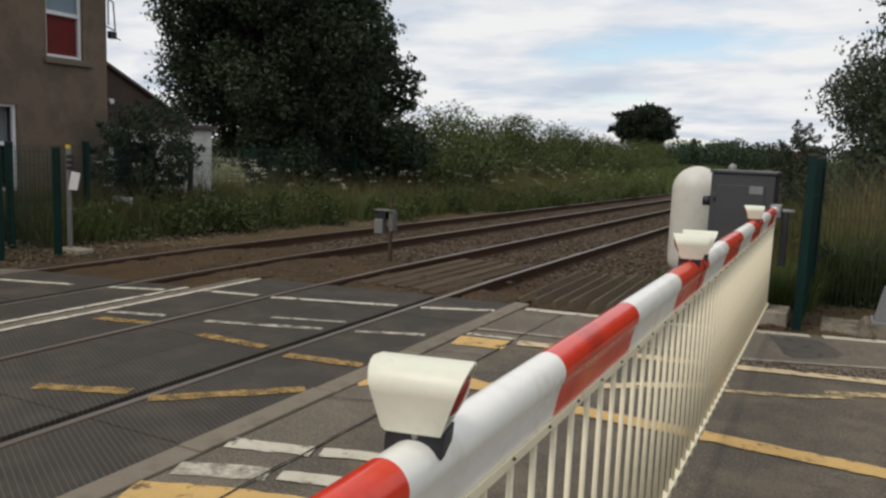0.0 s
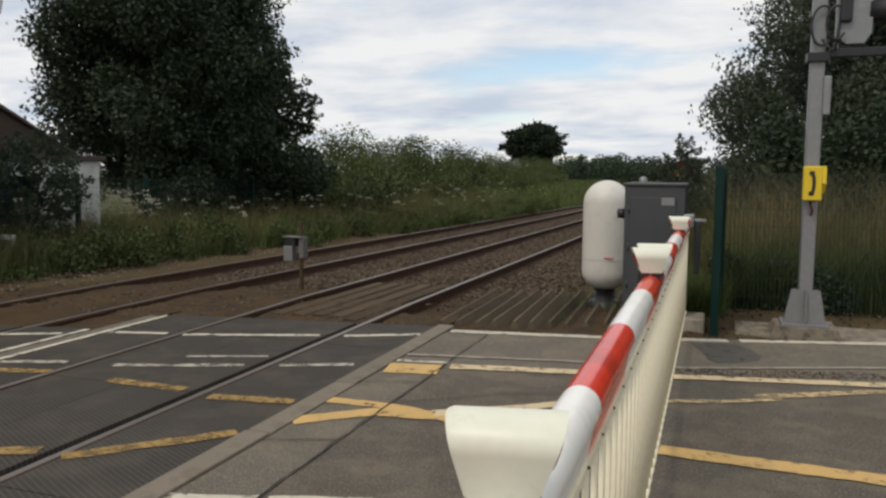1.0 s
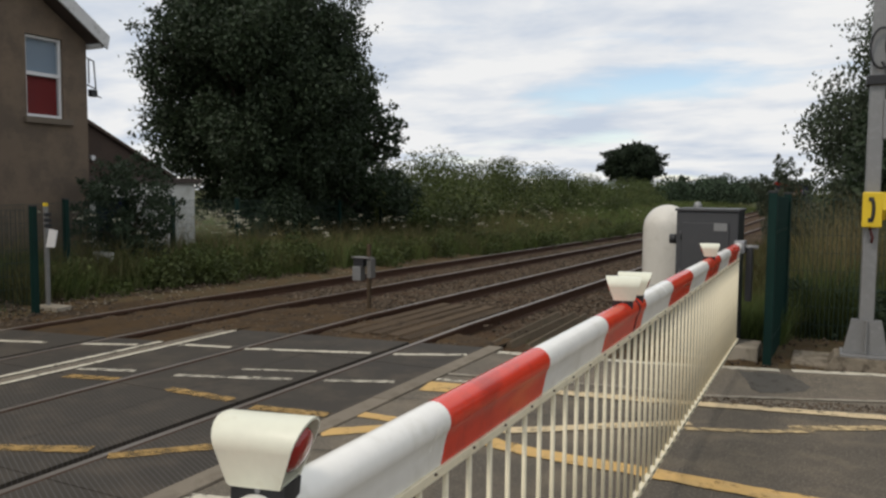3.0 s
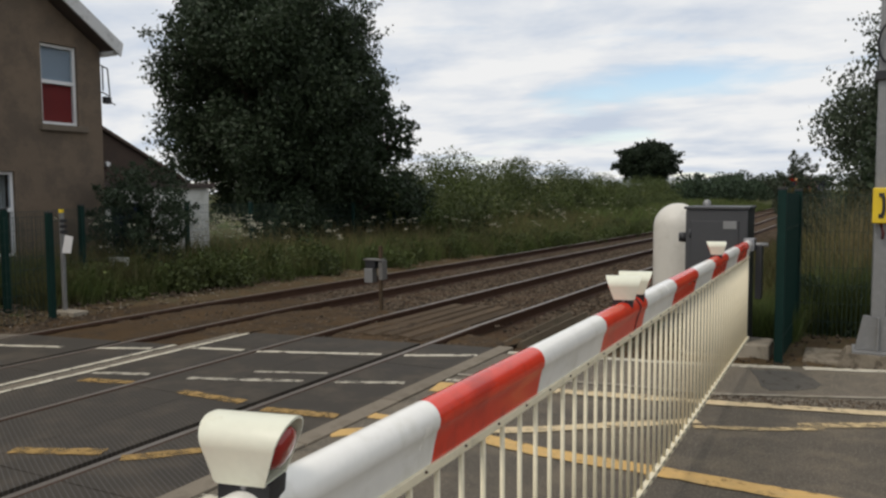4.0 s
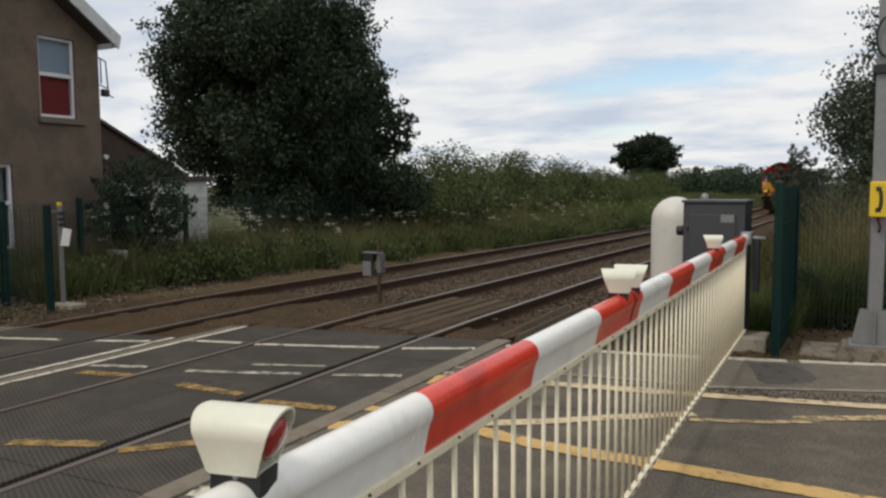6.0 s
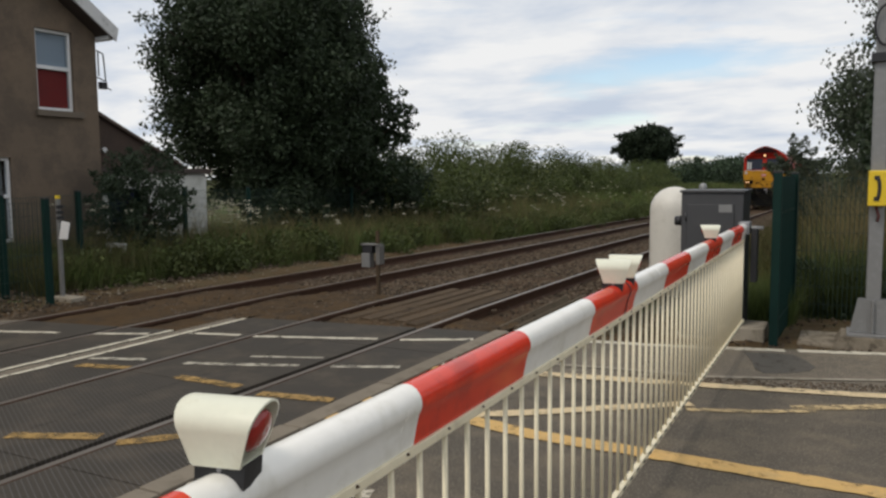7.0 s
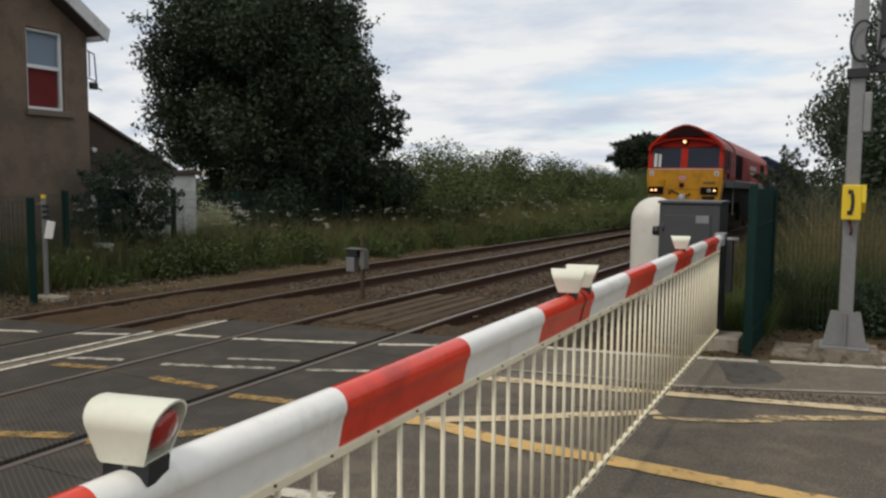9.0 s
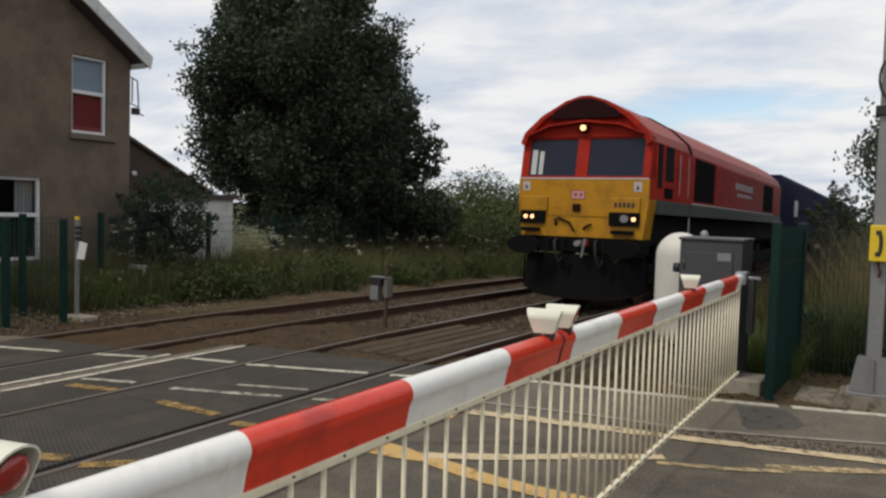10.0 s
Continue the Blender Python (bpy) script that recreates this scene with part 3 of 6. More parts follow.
def ballast_bed():
    xs = np.array([-10.0, -9.2, -8.9, -8.6, -8.0, -7.2, -6.6, -5.9, -5.2, -4.6, -3.9, -3.2, -2.8, -2.3, -1.5, -1.0])
    ys = np.concatenate([np.arange(7.3, 40, 0.5), np.geomspace(40, 260, 40)])
    X, Y = np.meshgrid(xs, ys, indexing="ij")
    rng = np.random.default_rng(5)
    Z = fall(Y) - 0.165 + rng.normal(size=X.shape) * 0.012
    Z += 0.05 * np.clip((11.0 - Y) / 2.5, 0, 1)
    Z = Z - 0.12 * np.clip((np.abs(X + 5.5) - 3.6) / 0.9, 0, 1)
    v = np.stack([X, Y, Z], axis=-1).reshape(-1, 3)
    i, j = np.meshgrid(np.arange(len(xs) - 1), np.arange(len(ys) - 1), indexing="ij")
    a = (i * len(ys) + j).ravel()
    f = np.stack([a, a + len(ys), a + len(ys) + 1, a + 1], axis=1)
    tagged(from_arrays("ballast_bed", v, f, M["ballast"]), "brown dusty ballast bed under the rails", "ballast", kind="structure")


ballast_bed()


# ---- crossing panels between and beside the rails ----
def far_edge(x):
    """Where the panels end, a little askew to the rails."""
    return 7.72 + 0.15 * (x + 3.0) if x > -5.9 else 6.2 + 0.16 * (x + 6.9)


def panels():
    deck = thing("crossing_deck", "dark ribbed rubber crossing panels between the rails", "crossing deck", kind="structure")
    strips = [(-3.425, -2.685), (-4.21, -3.578), (-4.905, -4.215), (-5.70, -5.02), (-6.595, -5.97), (-7.40, -6.745), (-8.10, -7.405)]
    for x0, x1 in strips:
        ys = [-6.0, -4.2, -2.4, -0.6, 1.2, 3.0, 4.8, 6.6][:8 if x1 > -5.9 else 7]
        for a, b in zip(ys, ys[1:] + [None]):
            end0, end1 = (b, b) if b is not None else (far_edge(x0), far_edge(x1))
            bm = B()
            prism(bm, [(x0, a + 0.006), (x1, a + 0.006), (x1, end1 - 0.006), (x0, end0 - 0.006)], -0.12, -0.002, axis="z")
            part("panel", bm, M["panel"], deck)
    bm = B()
    box(bm, -8.05 - 0.9, -2.69, -7, 7.3, -0.3, -0.125)
    part("bedding", bm, M["asphalt_dark"], deck)
    bm = B()
    for x0, x1 in ((-3.578, -3.505), (-4.94, -4.905), (-6.745, -6.675), (-8.11, -8.10)):
        box(bm, x0, x1, -6, 7.4, -0.13, -0.045)
    part("flangeway", bm, M["mud"], deck, "dirt-filled wheel groove")
    bm = B()
    box(bm, -5.935, -5.745, -6, 7.2, -0.124, -0.004)
    part("median_strip", bm, M["asphalt_old"], deck, "grey strip between the two tracks")


panels()


# ---- painted lines ----
def stripe(points, width, mat, z=0.006, name="road_marking", label="worn white painted road line"):
    """A flat painted line along the points."""
    bm = B()
    rng = random.Random(int(1000 * (points[0][0] * 7 + points[0][1] * 13)) & 0xFFFF)
    pts = []
    for (xa, ya), (xb, yb) in zip(points, points[1:]):
        k = max(1, int(math.hypot(xb - xa, yb - ya) / 0.07))
        pts += [Vector((xa + (xb - xa) * i / k, ya + (yb - ya) * i / k, 0)) for i in range(k)]
    pts.append(Vector((*points[-1], 0)))
    rows = []
    for i, p in enumerate(pts):
        d = (pts[min(i + 1, len(pts) - 1)] - pts[max(i - 1, 0)]).normalized()
        n = Vector((-d.y, d.x, 0)) * (width / 2)
        j = min(0.12, 0.012 / width)
        rows.append((bm.verts.new(p - n * (1 + rng.uniform(-2 * j, j)) + Vector((0, 0, z))), bm.verts.new(p + n * (1 + rng.uniform(-2 * j, j)) + Vector((0, 0, z)))))
    for a, b in zip(rows, rows[1:]):
        bm.faces.new((a[0], b[0], b[1], a[1]))
    return tagged(part(name, bm, mat), label, "road marking", kind="structure")


def markings():
    W, V, Y, O, C = M["white_paint"], M["white_worn"], M["yellow_paint"], M["yellow_worn"], M["cream_paint"]
    for p in ([(-8.2, 5.25), (-7.0, 5.66)], [(-6.6, 5.79), (-6.05, 6.04)], [(-5.66, 6.26), (-5.08, 6.42)], [(-4.9, 6.43), (-3.62, 6.88)], [(-3.38, 6.94), (-2.7, 7.28)]):
        stripe(p, 0.095, W)
    stripe([(-2.46, 7.53), (-1.0, 7.78), (-0.2, 7.96), (0.22, 8.06)], 0.13, W, 0.010)
    stripe([(0.33, 8.1), (1.68, 8.47), (4.0, 9.15)], 0.13, W, 0.010)
    for p in ([(-4.67, 5.21), (-3.64, 5.58)], [(-3.36, 5.69), (-2.79, 5.94)], [(-5.64, 4.97), (-5.1, 5.16)]):
        stripe(p, 0.09, V)
    stripe([(-4.29, 5.68), (-3.62, 5.93)], 0.06, V)
    for x, y1 in ((-5.965, 6.3), (-5.72, 7.22)):
        stripe([(x, -5), (x, y1)], 0.075, W)
    stripe([(-2.5, 6.42), (-1.13, 6.68), (-0.27, 6.75), (0.5, 7.03), (1.25, 7.32), (4.0, 8.2)], 0.07, M["concrete"], 0.012, label="thin pale kerb edge line")
    stripe([(-2.5, 6.19), (-2.05, 6.26)], 0.07, W, 0.010)
    stripe([(-2.49, 5.94), (-2.05, 6.02)], 0.32, Y, 0.008, label="faded orange painted block")
    stripe([(-2.0, 6.15), (-1.3, 6.29), (-0.5, 6.42)], 0.16, C, 0.010, label="worn cream painted line")
    stripe([(-0.5, 6.42), (1.35, 6.79), (4.0, 7.35)], 0.14, C, 0.010, label="worn cream painted line")
    # box hatching
    stripe([(-2.52, 4.44), (-2.1, 4.8), (-1.62, 4.86), (-1.1, 4.74), (-0.17, 4.72), (0.33, 4.69), (1.09, 4.66), (4.0, 4.5)], 0.17, Y, 0.008, label="worn yellow box line")
    stripe([(-2.54, 4.95), (-2.1, 4.95), (-1.7, 4.88)], 0.13, Y, 0.009, label="worn yellow box line")
    stripe([(-1.7, 4.90), (-1.25, 5.18), (-0.91, 5.44), (-0.27, 5.9)], 0.13, C, 0.009, label="worn yellow box line")
    stripe([(-0.28, 5.74), (0.15, 5.88), (0.55, 6.1)], 0.08, M["cream_worn"], 0.009, label="worn yellow box line")
    stripe([(0.4, 6.1), (1.17, 6.52), (3.0, 7.1)], 0.12, M["cream_worn"], 0.009, label="worn yellow box line")
    for p in ([(-3.42, 3.42), (-2.72, 4.12)], [(-4.2, 3.2), (-3.62, 3.46)], [(-4.36, 4.83), (-3.64, 4.81)], [(-3.36, 4.72), (-2.72, 4.82)], [(-5.5, 4.74), (-4.98, 4.86)]):
        stripe(p, 0.13, O, label="worn yellow box line")
    stripe([(-2.5, 3.14), (-2.04, 3.28)], 0.14, W, 0.008)
    stripe([(-2.0, 3.3), (-1.5, 3.46)], 0.12, W, 0.008)
    stripe([(-2.49, 2.75), (-2.05, 2.93)], 0.16, V, 0.008)
    stripe([(-2.0, 2.95), (-1.3, 3.15)], 0.12, W, 0.008)
    stripe([(-2.49, 2.45), (-2.05, 2.62), (-1.4, 2.8)], 0.22, Y, 0.008, label="worn yellow box line")
    slab("asphalt_patch", [(-0.12, 7.84), (0.1, 7.9), (0.3, 7.93), (0.42, 7.72), (0.5, 7.5), (0.46, 7.32), (0.3, 7.16), (0.12, 7.08), (0.04, 7.2), (-0.02, 7.5)], 0.002, 0.007, M["asphalt_patch"], label="dark repaired patch in the footway", category="road patch", kind="structure")


markings()


def cracks():
    """Dark open joints and cracks in the asphalt."""
    rng = random.Random(9)
    for pts, w in (([(-2.06, -3.0), (-2.06, 7.5)], 0.013), ([(-2.06, 5.0), (-1.4, 5.5), (-0.4, 5.9)], 0.008), ([(-2.49, 4.05), (-2.08, 4.2)], 0.012), ([(-2.49, 5.45), (-2.08, 5.6)], 0.01), ([(0.1, 3.2), (1.2, 3.9), (2.4, 4.0)], 0.008)):
        line = []
        for (xa, ya), (xb, yb) in zip(pts, pts[1:]):
            k = int(math.hypot(xb - xa, yb - ya) / 0.12)
            line += [(xa + (xb - xa) * i / k + rng.uniform(-1, 1) * w * 0.8, ya + (yb - ya) * i / k + rng.uniform(-1, 1) * w * 0.8) for i in range(k)]
        line.append(pts[-1])
        ob = stripe(line, w, M["asphalt_crack"], 0.0125, "asphalt_crack", "dark crack in the asphalt")
        ob["category"] = "crack"


cracks()


# ---- the barrier: striped boom with lamps and a rod skirt ----
BX, BZ = -0.206, 1.205


def boom_profile(r=0.043, top=BZ):
    """A round tube that runs down into a slim flat keel."""
    c = top - r
    arc = [(BX + r * math.cos(a), c + r * math.sin(a)) for a in np.linspace(radians(-38), radians(218), 23)]
    return [(BX + 0.017, top - 0.147), (BX + 0.027, top - 0.096)] + arc + [(BX - 0.027, top - 0.096), (BX - 0.017, top - 0.147)]


ROD_PITCH = 0.1335


def barrier():
    boom = thing("barrier", "lowered red and white crossing barrier with a white rod skirt", "barrier")
    edges = [1.63 + 0.703 * i for i in range(-7, 10)]
    for i, (a, b) in enumerate(zip(edges, edges[1:])):
        bm = B()
        prism(bm, boom_profile(), a, b, smooth=False)
        for f in bm.faces:
            f.smooth = len(f.verts) == 4
        ob = part("stripe", bm, M["red_film"] if i % 2 == 1 else M["white_film"], boom)
        ob.data.set_sharp_from_angle(angle=radians(26))
    bm = B()
    prism(bm, boom_profile(0.04), edges[-1], 8.22)
    part("tip", bm, M["white_film"], boom)
    # dark strap round the joint of the boom
    bm = B()
    prism(bm, [(BX + (x - BX) * 1.05 + 0.001 * (1 if x > BX else -1), z + (0.002 if z > BZ - 0.08 else -0.002)) for x, z in boom_profile()], 3.585, 3.603)
    part("joint_strap", bm, M["strap"], boom, "dark strap round the boom joint")
    # flat rail under the boom with its rivets
    bm = B()
    box(bm, BX - 0.024, BX + 0.024, edges[0], 8.2, BZ - 0.172, BZ - 0.1475, 0.003)
    part("top_rail", bm, M["white_metal"], boom)
    bm = B()
    tube(bm, (0.0235, 0, 0), (0.029, 0, 0), 0.0045, 0.003, 6)
    rivet = part("rivet", bm, M["rail_rust"], boom, "small rusty rivet")
    for i in range(36):
        ob = rivet if i == 0 else new("rivet", rivet.data)
        ob.parent = boom
        ob.location = (BX, 8.1 - 0.21 * i, BZ - 0.155)
    bm = B()
    box(bm, 0.0205, 0.0225, 0, 0.05, 0.213, 0.225)
    slot = part("slot", bm, M["black_plastic"], boom, "dark slot in the bottom rail")
    for i in range(60):
        ob = slot if i == 0 else new("slot", slot.data)
        ob.parent = boom
        ob.location = (BX + 0.001, 8.13 - ROD_PITCH * i, 0)
    bm = B()
    box(bm, BX - 0.006, BX + 0.022, edges[0], 8.35, 0.204, 0.232, 0.003)
    part("bottom_rail", bm, M["white_metal"], boom)
    bm = B()
    tube(bm, (0, 0, 0.235), (0, 0, BZ - 0.165), 0.0078, None, 8)
    rod = part("rod", bm, M["white_metal"], boom)
    for i in range(87):
        ob = rod if i == 0 else new("rod", rod.data)
        ob.parent = boom
        ob.location = (BX + 0.008, 2.343 + ROD_PITCH * (44 - i), 0)
    return boom


barrier()


LAMP_TURN = 12


def boom_lamp(y, way, size=1.0):
    """A hooded lamp astride the boom: way +1 shines to the road side, -1 to the rails."""
    lamp = thing("boom_lamp", "cream hooded barrier lamp with a red lens on a black foot" if way > 0 else "cream barrier lamp turned towards the rails, on a black foot", "barrier lamp", Matrix.Translation((BX - 0.004, y, BZ - 0.014)) @ pose(0, 0, 0, 0, 0, LAMP_TURN) @ Matrix.Diagonal((size, size, size, 1)), group="lamps on the boom")
    bm = B()
    prism(bm, [(-0.054, -0.05), (-0.034, -0.026), (-0.014, -0.006), (0.014, 0.004), (0.034, -0.006), (0.046, -0.014), (0.05, 0.03), (-0.05, 0.03)], -0.032, 0.032, axis="y")
    foot = part("foot", bm, M["black_plastic"], lamp, "black rubber saddle foot")
    bm = B()
    tube(bm, (0, -0.03, 0.022), (0, -0.035, 0.022), 0.006, 0.005, 8)
    part("screw", bm, M["steel_dull"], foot)
    z0, h = 0.028, 0.135

    def ring(back, shrink=1.0, into=0.0):
        # an arch: flat bottom, sides spreading upwards, round top; the ends slope outwards with height
        pts = [(-0.046, 0.0), (0.046, 0.0), (0.058, 0.075)] + [(0.06 * math.cos(a), 0.085 + 0.05 * math.sin(a)) for a in np.linspace(0, math.pi, 11)] + [(-0.058, 0.075)]
        out = []
        for yy, zz in pts:
            x = (-0.062 - 0.24 * zz) if back else (0.05 + 0.34 * zz)
            out.append((way * 0.9 * (x - into), 0.9 * yy * shrink, z0 + 0.86 * (0.0675 + (zz - 0.0675) * shrink)))
        return out
    bm = B()
    rows = [[bm.verts.new(p) for p in r] for r in (ring(True, 0.93), ring(True, 1.0, -0.01), ring(False), ring(False, 0.92), ring(False, 0.9, 0.05))]
    n = len(rows[0])
    for a, b in zip(rows, rows[1:]):
        for i in range(n):
            bm.faces.new((a[i], a[(i + 1) % n], b[(i + 1) % n], b[i])).smooth = True
    bm.faces.new(rows[0][::-1])
    hood = part("hood", bm, M["cream_plastic"], lamp)
    hood.data.set_sharp_from_angle(angle=radians(38))
    bm = B()
    prev = None
    for r, bulge in ((0.039, 0.0), (0.034, 0.008), (0.024, 0.013), (0.01, 0.015)):
        cur = [bm.verts.new((way * (0.036 + 0.34 * (0.068 + r * math.sin(a)) + bulge), r * math.cos(a), z0 + 0.058 + r * math.sin(a))) for a in np.linspace(0, 2 * math.pi, 22, endpoint=False)]
        if prev:
            for i in range(22):
                bm.faces.new((prev[i], prev[(i + 1) % 22], cur[(i + 1) % 22], cur[i])).smooth = True
        prev = cur
    bm.faces.new(prev)
    part("lens", bm, M["red_lens"], lamp, "dark red round lens")


for lamp_y, lamp_way, lamp_size in ((1.04, 1, 0.94), (3.47, -1, 0.9), (3.68, 1, 0.9), (6.2, -1, 0.84)):
    boom_lamp(lamp_y, lamp_way, lamp_size)

# ---- machine cabinet, tank, hinge ----
def cabinet():
    cab = thing("barrier_machine", "dark grey steel barrier machine cabinet with a door", "cabinet", Matrix.Translation((-0.55, 8.55, 0)))
    bm = B()
    box(bm, -0.31, 0.31, 0, 0.62, -0.15, 1.50, 0.012)
    part("body", bm, M["cab_grey"], cab)
    bm = B()
    box(bm, -0.325, 0.325, -0.02, 0.64, 1.50, 1.53, 0.008)
    part("lid", bm, M["cab_grey"], cab)
    bm = B()
    lathe(bm, [(0.045, 1.525), (0.045, 1.555), (0.036, 1.58), (0.02, 1.595), (0.0, 1.6)], -0.16, 0.42, 14)
    part("breather", bm, M["galv"], cab, "small grey breather dome")
    bm = B()
    box(bm, -0.25, 0.22, -0.014, 0.0, 0.30, 1.38, 0.004)
    d = part("door", bm, M["cab_grey"], cab)
    bm = B()
    box(bm, 0.07, 0.2, -0.018, -0.014, 1.30, 1.38)
    part("plate", bm, M["galv"], d, "pale grey maker's plate")
    bm = B()
    for k, z in enumerate((0.45, 0.85, 1.25)):
        tube(bm, (-0.262, -0.012, z - 0.04), (-0.262, -0.012, z + 0.04), 0.01, None, 8)
    part("door_hinges", bm, M["cab_grey"], d)
    bm = B()
    tube(bm, (0.19, -0.014, 0.8), (0.19, -0.03, 0.8), 0.014, 0.012, 10)
    part("lock", bm, M["steel_dull"], d)
    bm = B()
    box(bm, -0.36, 0.36, -0.08, 0.7, -0.35, -0.02, 0.02)
    part("plinth", bm, M["concrete"], cab)
    bm = B()
    tube(bm, (-0.31, 0.1, 1.2), (-0.39, 0.1, 1.2), 0.055, 0.05, 14)
    part("knob", bm, M["black_plastic"], cab, "black round knob")


cabinet()


def tank():
    t = thing("white_tank", "white round-topped tank on a short dark foot", "tank", Matrix.Translation((-1.26, 10.25, 0)))
    r = 0.30
    prof = [(0.0, 0.13), (0.15, 0.15), (0.25, 0.21), (0.295, 0.31)] + [(r, 0.38), (r, 0.55), (r, 0.8), (r, 1.05)] + [(r * math.cos(a), 1.24 + r * math.sin(a)) for a in np.linspace(0, math.pi / 2, 10)]
    prof[-1] = (0.0, 1.24 + r)
    bm = B()
    lathe(bm, prof, 0, 0, 36)
    part("shell", bm, M["tank_white"], t)
    bm = B()
    lathe(bm, [(r - 0.002, 0.522), (r + 0.0025, 0.524), (r + 0.0025, 0.532), (r - 0.002, 0.534)], 0, 0, 36)
    part("seam", bm, M["cab_sill"], t, "thin grey seam")
    bm = B()
    lathe(bm, [(0.0, 0.14), (0.13, 0.14), (0.13, -0.02), (0.2, -0.02), (0.2, -0.3), (0, -0.3)], 0, 0, 20)
    part("foot", bm, M["black_plastic"], t)
    bm = B()
    box(bm, 0.02, 0.14, -0.305, -0.296, 0.555, 0.57)
    part("mark", bm, M["print_red"], t, "small red mark")


tank()


def hinge():
    hg = thing("pivot_assembly", "dull steel boom pivot with a dark counterweight arm", "pivot", Matrix.Translation((BX, 8.22, 0)))
    bm = B()
    box(bm, -0.04, 0.06, 0.0, 0.2, 1.1, 1.22, 0.006)
    part("bracket", bm, M["steel_dull"], hg)
    bm = B()
    box(bm, 0.07, 0.13, 0.05, 0.2, 0.62, 1.16, 0.01)
    part("arm", bm, M["black_plastic"], hg)
    bm = B()
    tube(bm, (0.0, 0.1, 1.16), (0.18, 0.1, 1.16), 0.02)
    part("pin", bm, M["galv"], hg)
    bm = B()
    box(bm, -0.25, 0.2, 0.3, 0.75, -0.3, 0.12, 0.02)
    part("plinth", bm, M["concrete"], hg)


hinge()


# ---- pole with telephone and signal head ----
def pole():
    p = thing("signal_pole", "galvanised square pole with a flared foot and signal bracket", "pole", Matrix.Translation((0.955, 8.75, 0)))
    bm = B()
    box(bm, -0.066, 0.066, -0.066, 0.066, 0.1, 4.2, 0.012)
    part("post", bm, M["galv"], p)
    bm = B()
    for s in (-1, 1):
        prism(bm, [(s * 0.068, 0.13), (s * 0.195, 0.13), (s * 0.13, 0.46), (s * 0.068, 0.46)], -0.012, 0.012, axis="y")
    prism(bm, [(-0.195, 0.13), (0.195, 0.13), (0.135, 0.46), (-0.135, 0.46)], -0.095, -0.08, axis="y")
    box(bm, -0.008, 0.008, -0.15, -0.096, 0.13, 0.46, 0.002)
    box(bm, -0.22, 0.22, -0.19, 0.19, 0.1, 0.128, 0.004)
    part("flare", bm, M["galv"], p)
    bm = B()
    prism(bm, [(-0.35, -0.03), (0.36, -0.03), (0.29, 0.10), (-0.27, 0.10)], -0.25, 0.25)
    box(bm, -0.66, 0.95, -0.2, 0.5, -0.2, 0.008, 0.02)
    part("footing", bm, M["concrete_dirty"], p)
    bm = B()
    box(bm, -0.1, 0.1, -0.11, 0.1, 2.74, 2.83, 0.006)
    box(bm, 0.1, 0.9, -0.1, -0.02, 2.78, 2.86, 0.006)
    part("bracket", bm, M["black_plastic"], p, "black signal bracket")
    bm = B()
    box(bm, 0.06, 0.13, -0.09, 0.03, 2.22, 2.6, 0.01)
    part("junction_box", bm, M["galv"], p)


pole()


def road_signal():
    g = thing("road_signal", "grey back of a road signal head with a black hood", "signal", Matrix.Translation((1.25, 8.75, 0)))
    bm = B()
    prism(bm, [(-0.15, 2.98), (-0.06, 2.9), (0.1, 2.9), (0.16, 3.0), (0.16, 3.62), (-0.15, 3.62)], -0.1, 0.02)
    part("back_case", bm, M["galv"], g, "pale grey moulded back case")
    bm = B()
    box(bm, -0.13, -0.02, -0.16, -0.09, 3.1, 3.6, 0.02)
    part("terminal_box", bm, M["black_plastic"], g, "black terminal box")
    bm = B()
    tube(bm, (0.14, -0.02, 3.22), (0.62, -0.05, 3.2), 0.11, 0.12, 14)
    part("hood", bm, M["black_plastic"], g, "black lamp hood")
    bm = B()
    box(bm, -0.12, 0.0, -0.06, 0.04, 2.84, 2.92, 0.005)
    part("clamp", bm, M["black_plastic"], g)


road_signal()


def cables():
    c = thing("cable_loops", "thin black cables looped round the pole top", "cables", Matrix.Translation((0.955, 8.66, 0)))
    for k, (cx, cz, rx, rz) in enumerate(((0.02, 3.08, 0.10, 0.19), (0.14, 3.1, 0.09, 0.16))):
        bm = B()
        pts = [(cx + rx * math.cos(a), -0.03 - 0.02 * k, cz + rz * math.sin(a)) for a in np.linspace(0.6, 5.6, 18)]
        pipe(bm, pts, 0.012)
        part("cable", bm, M["black_plastic"], c)
    bm = B()
    pts = [(0.02, -0.03, 2.95), (0.09, -0.04, 2.86), (0.13, -0.04, 2.84), (0.16, -0.03, 3.0), (0.19, -0.02, 3.3), (0.12, -0.02, 3.45)]
    pipe(bm, pts, 0.014)
    part("cable", bm, M["black_plastic"], c)


cables()


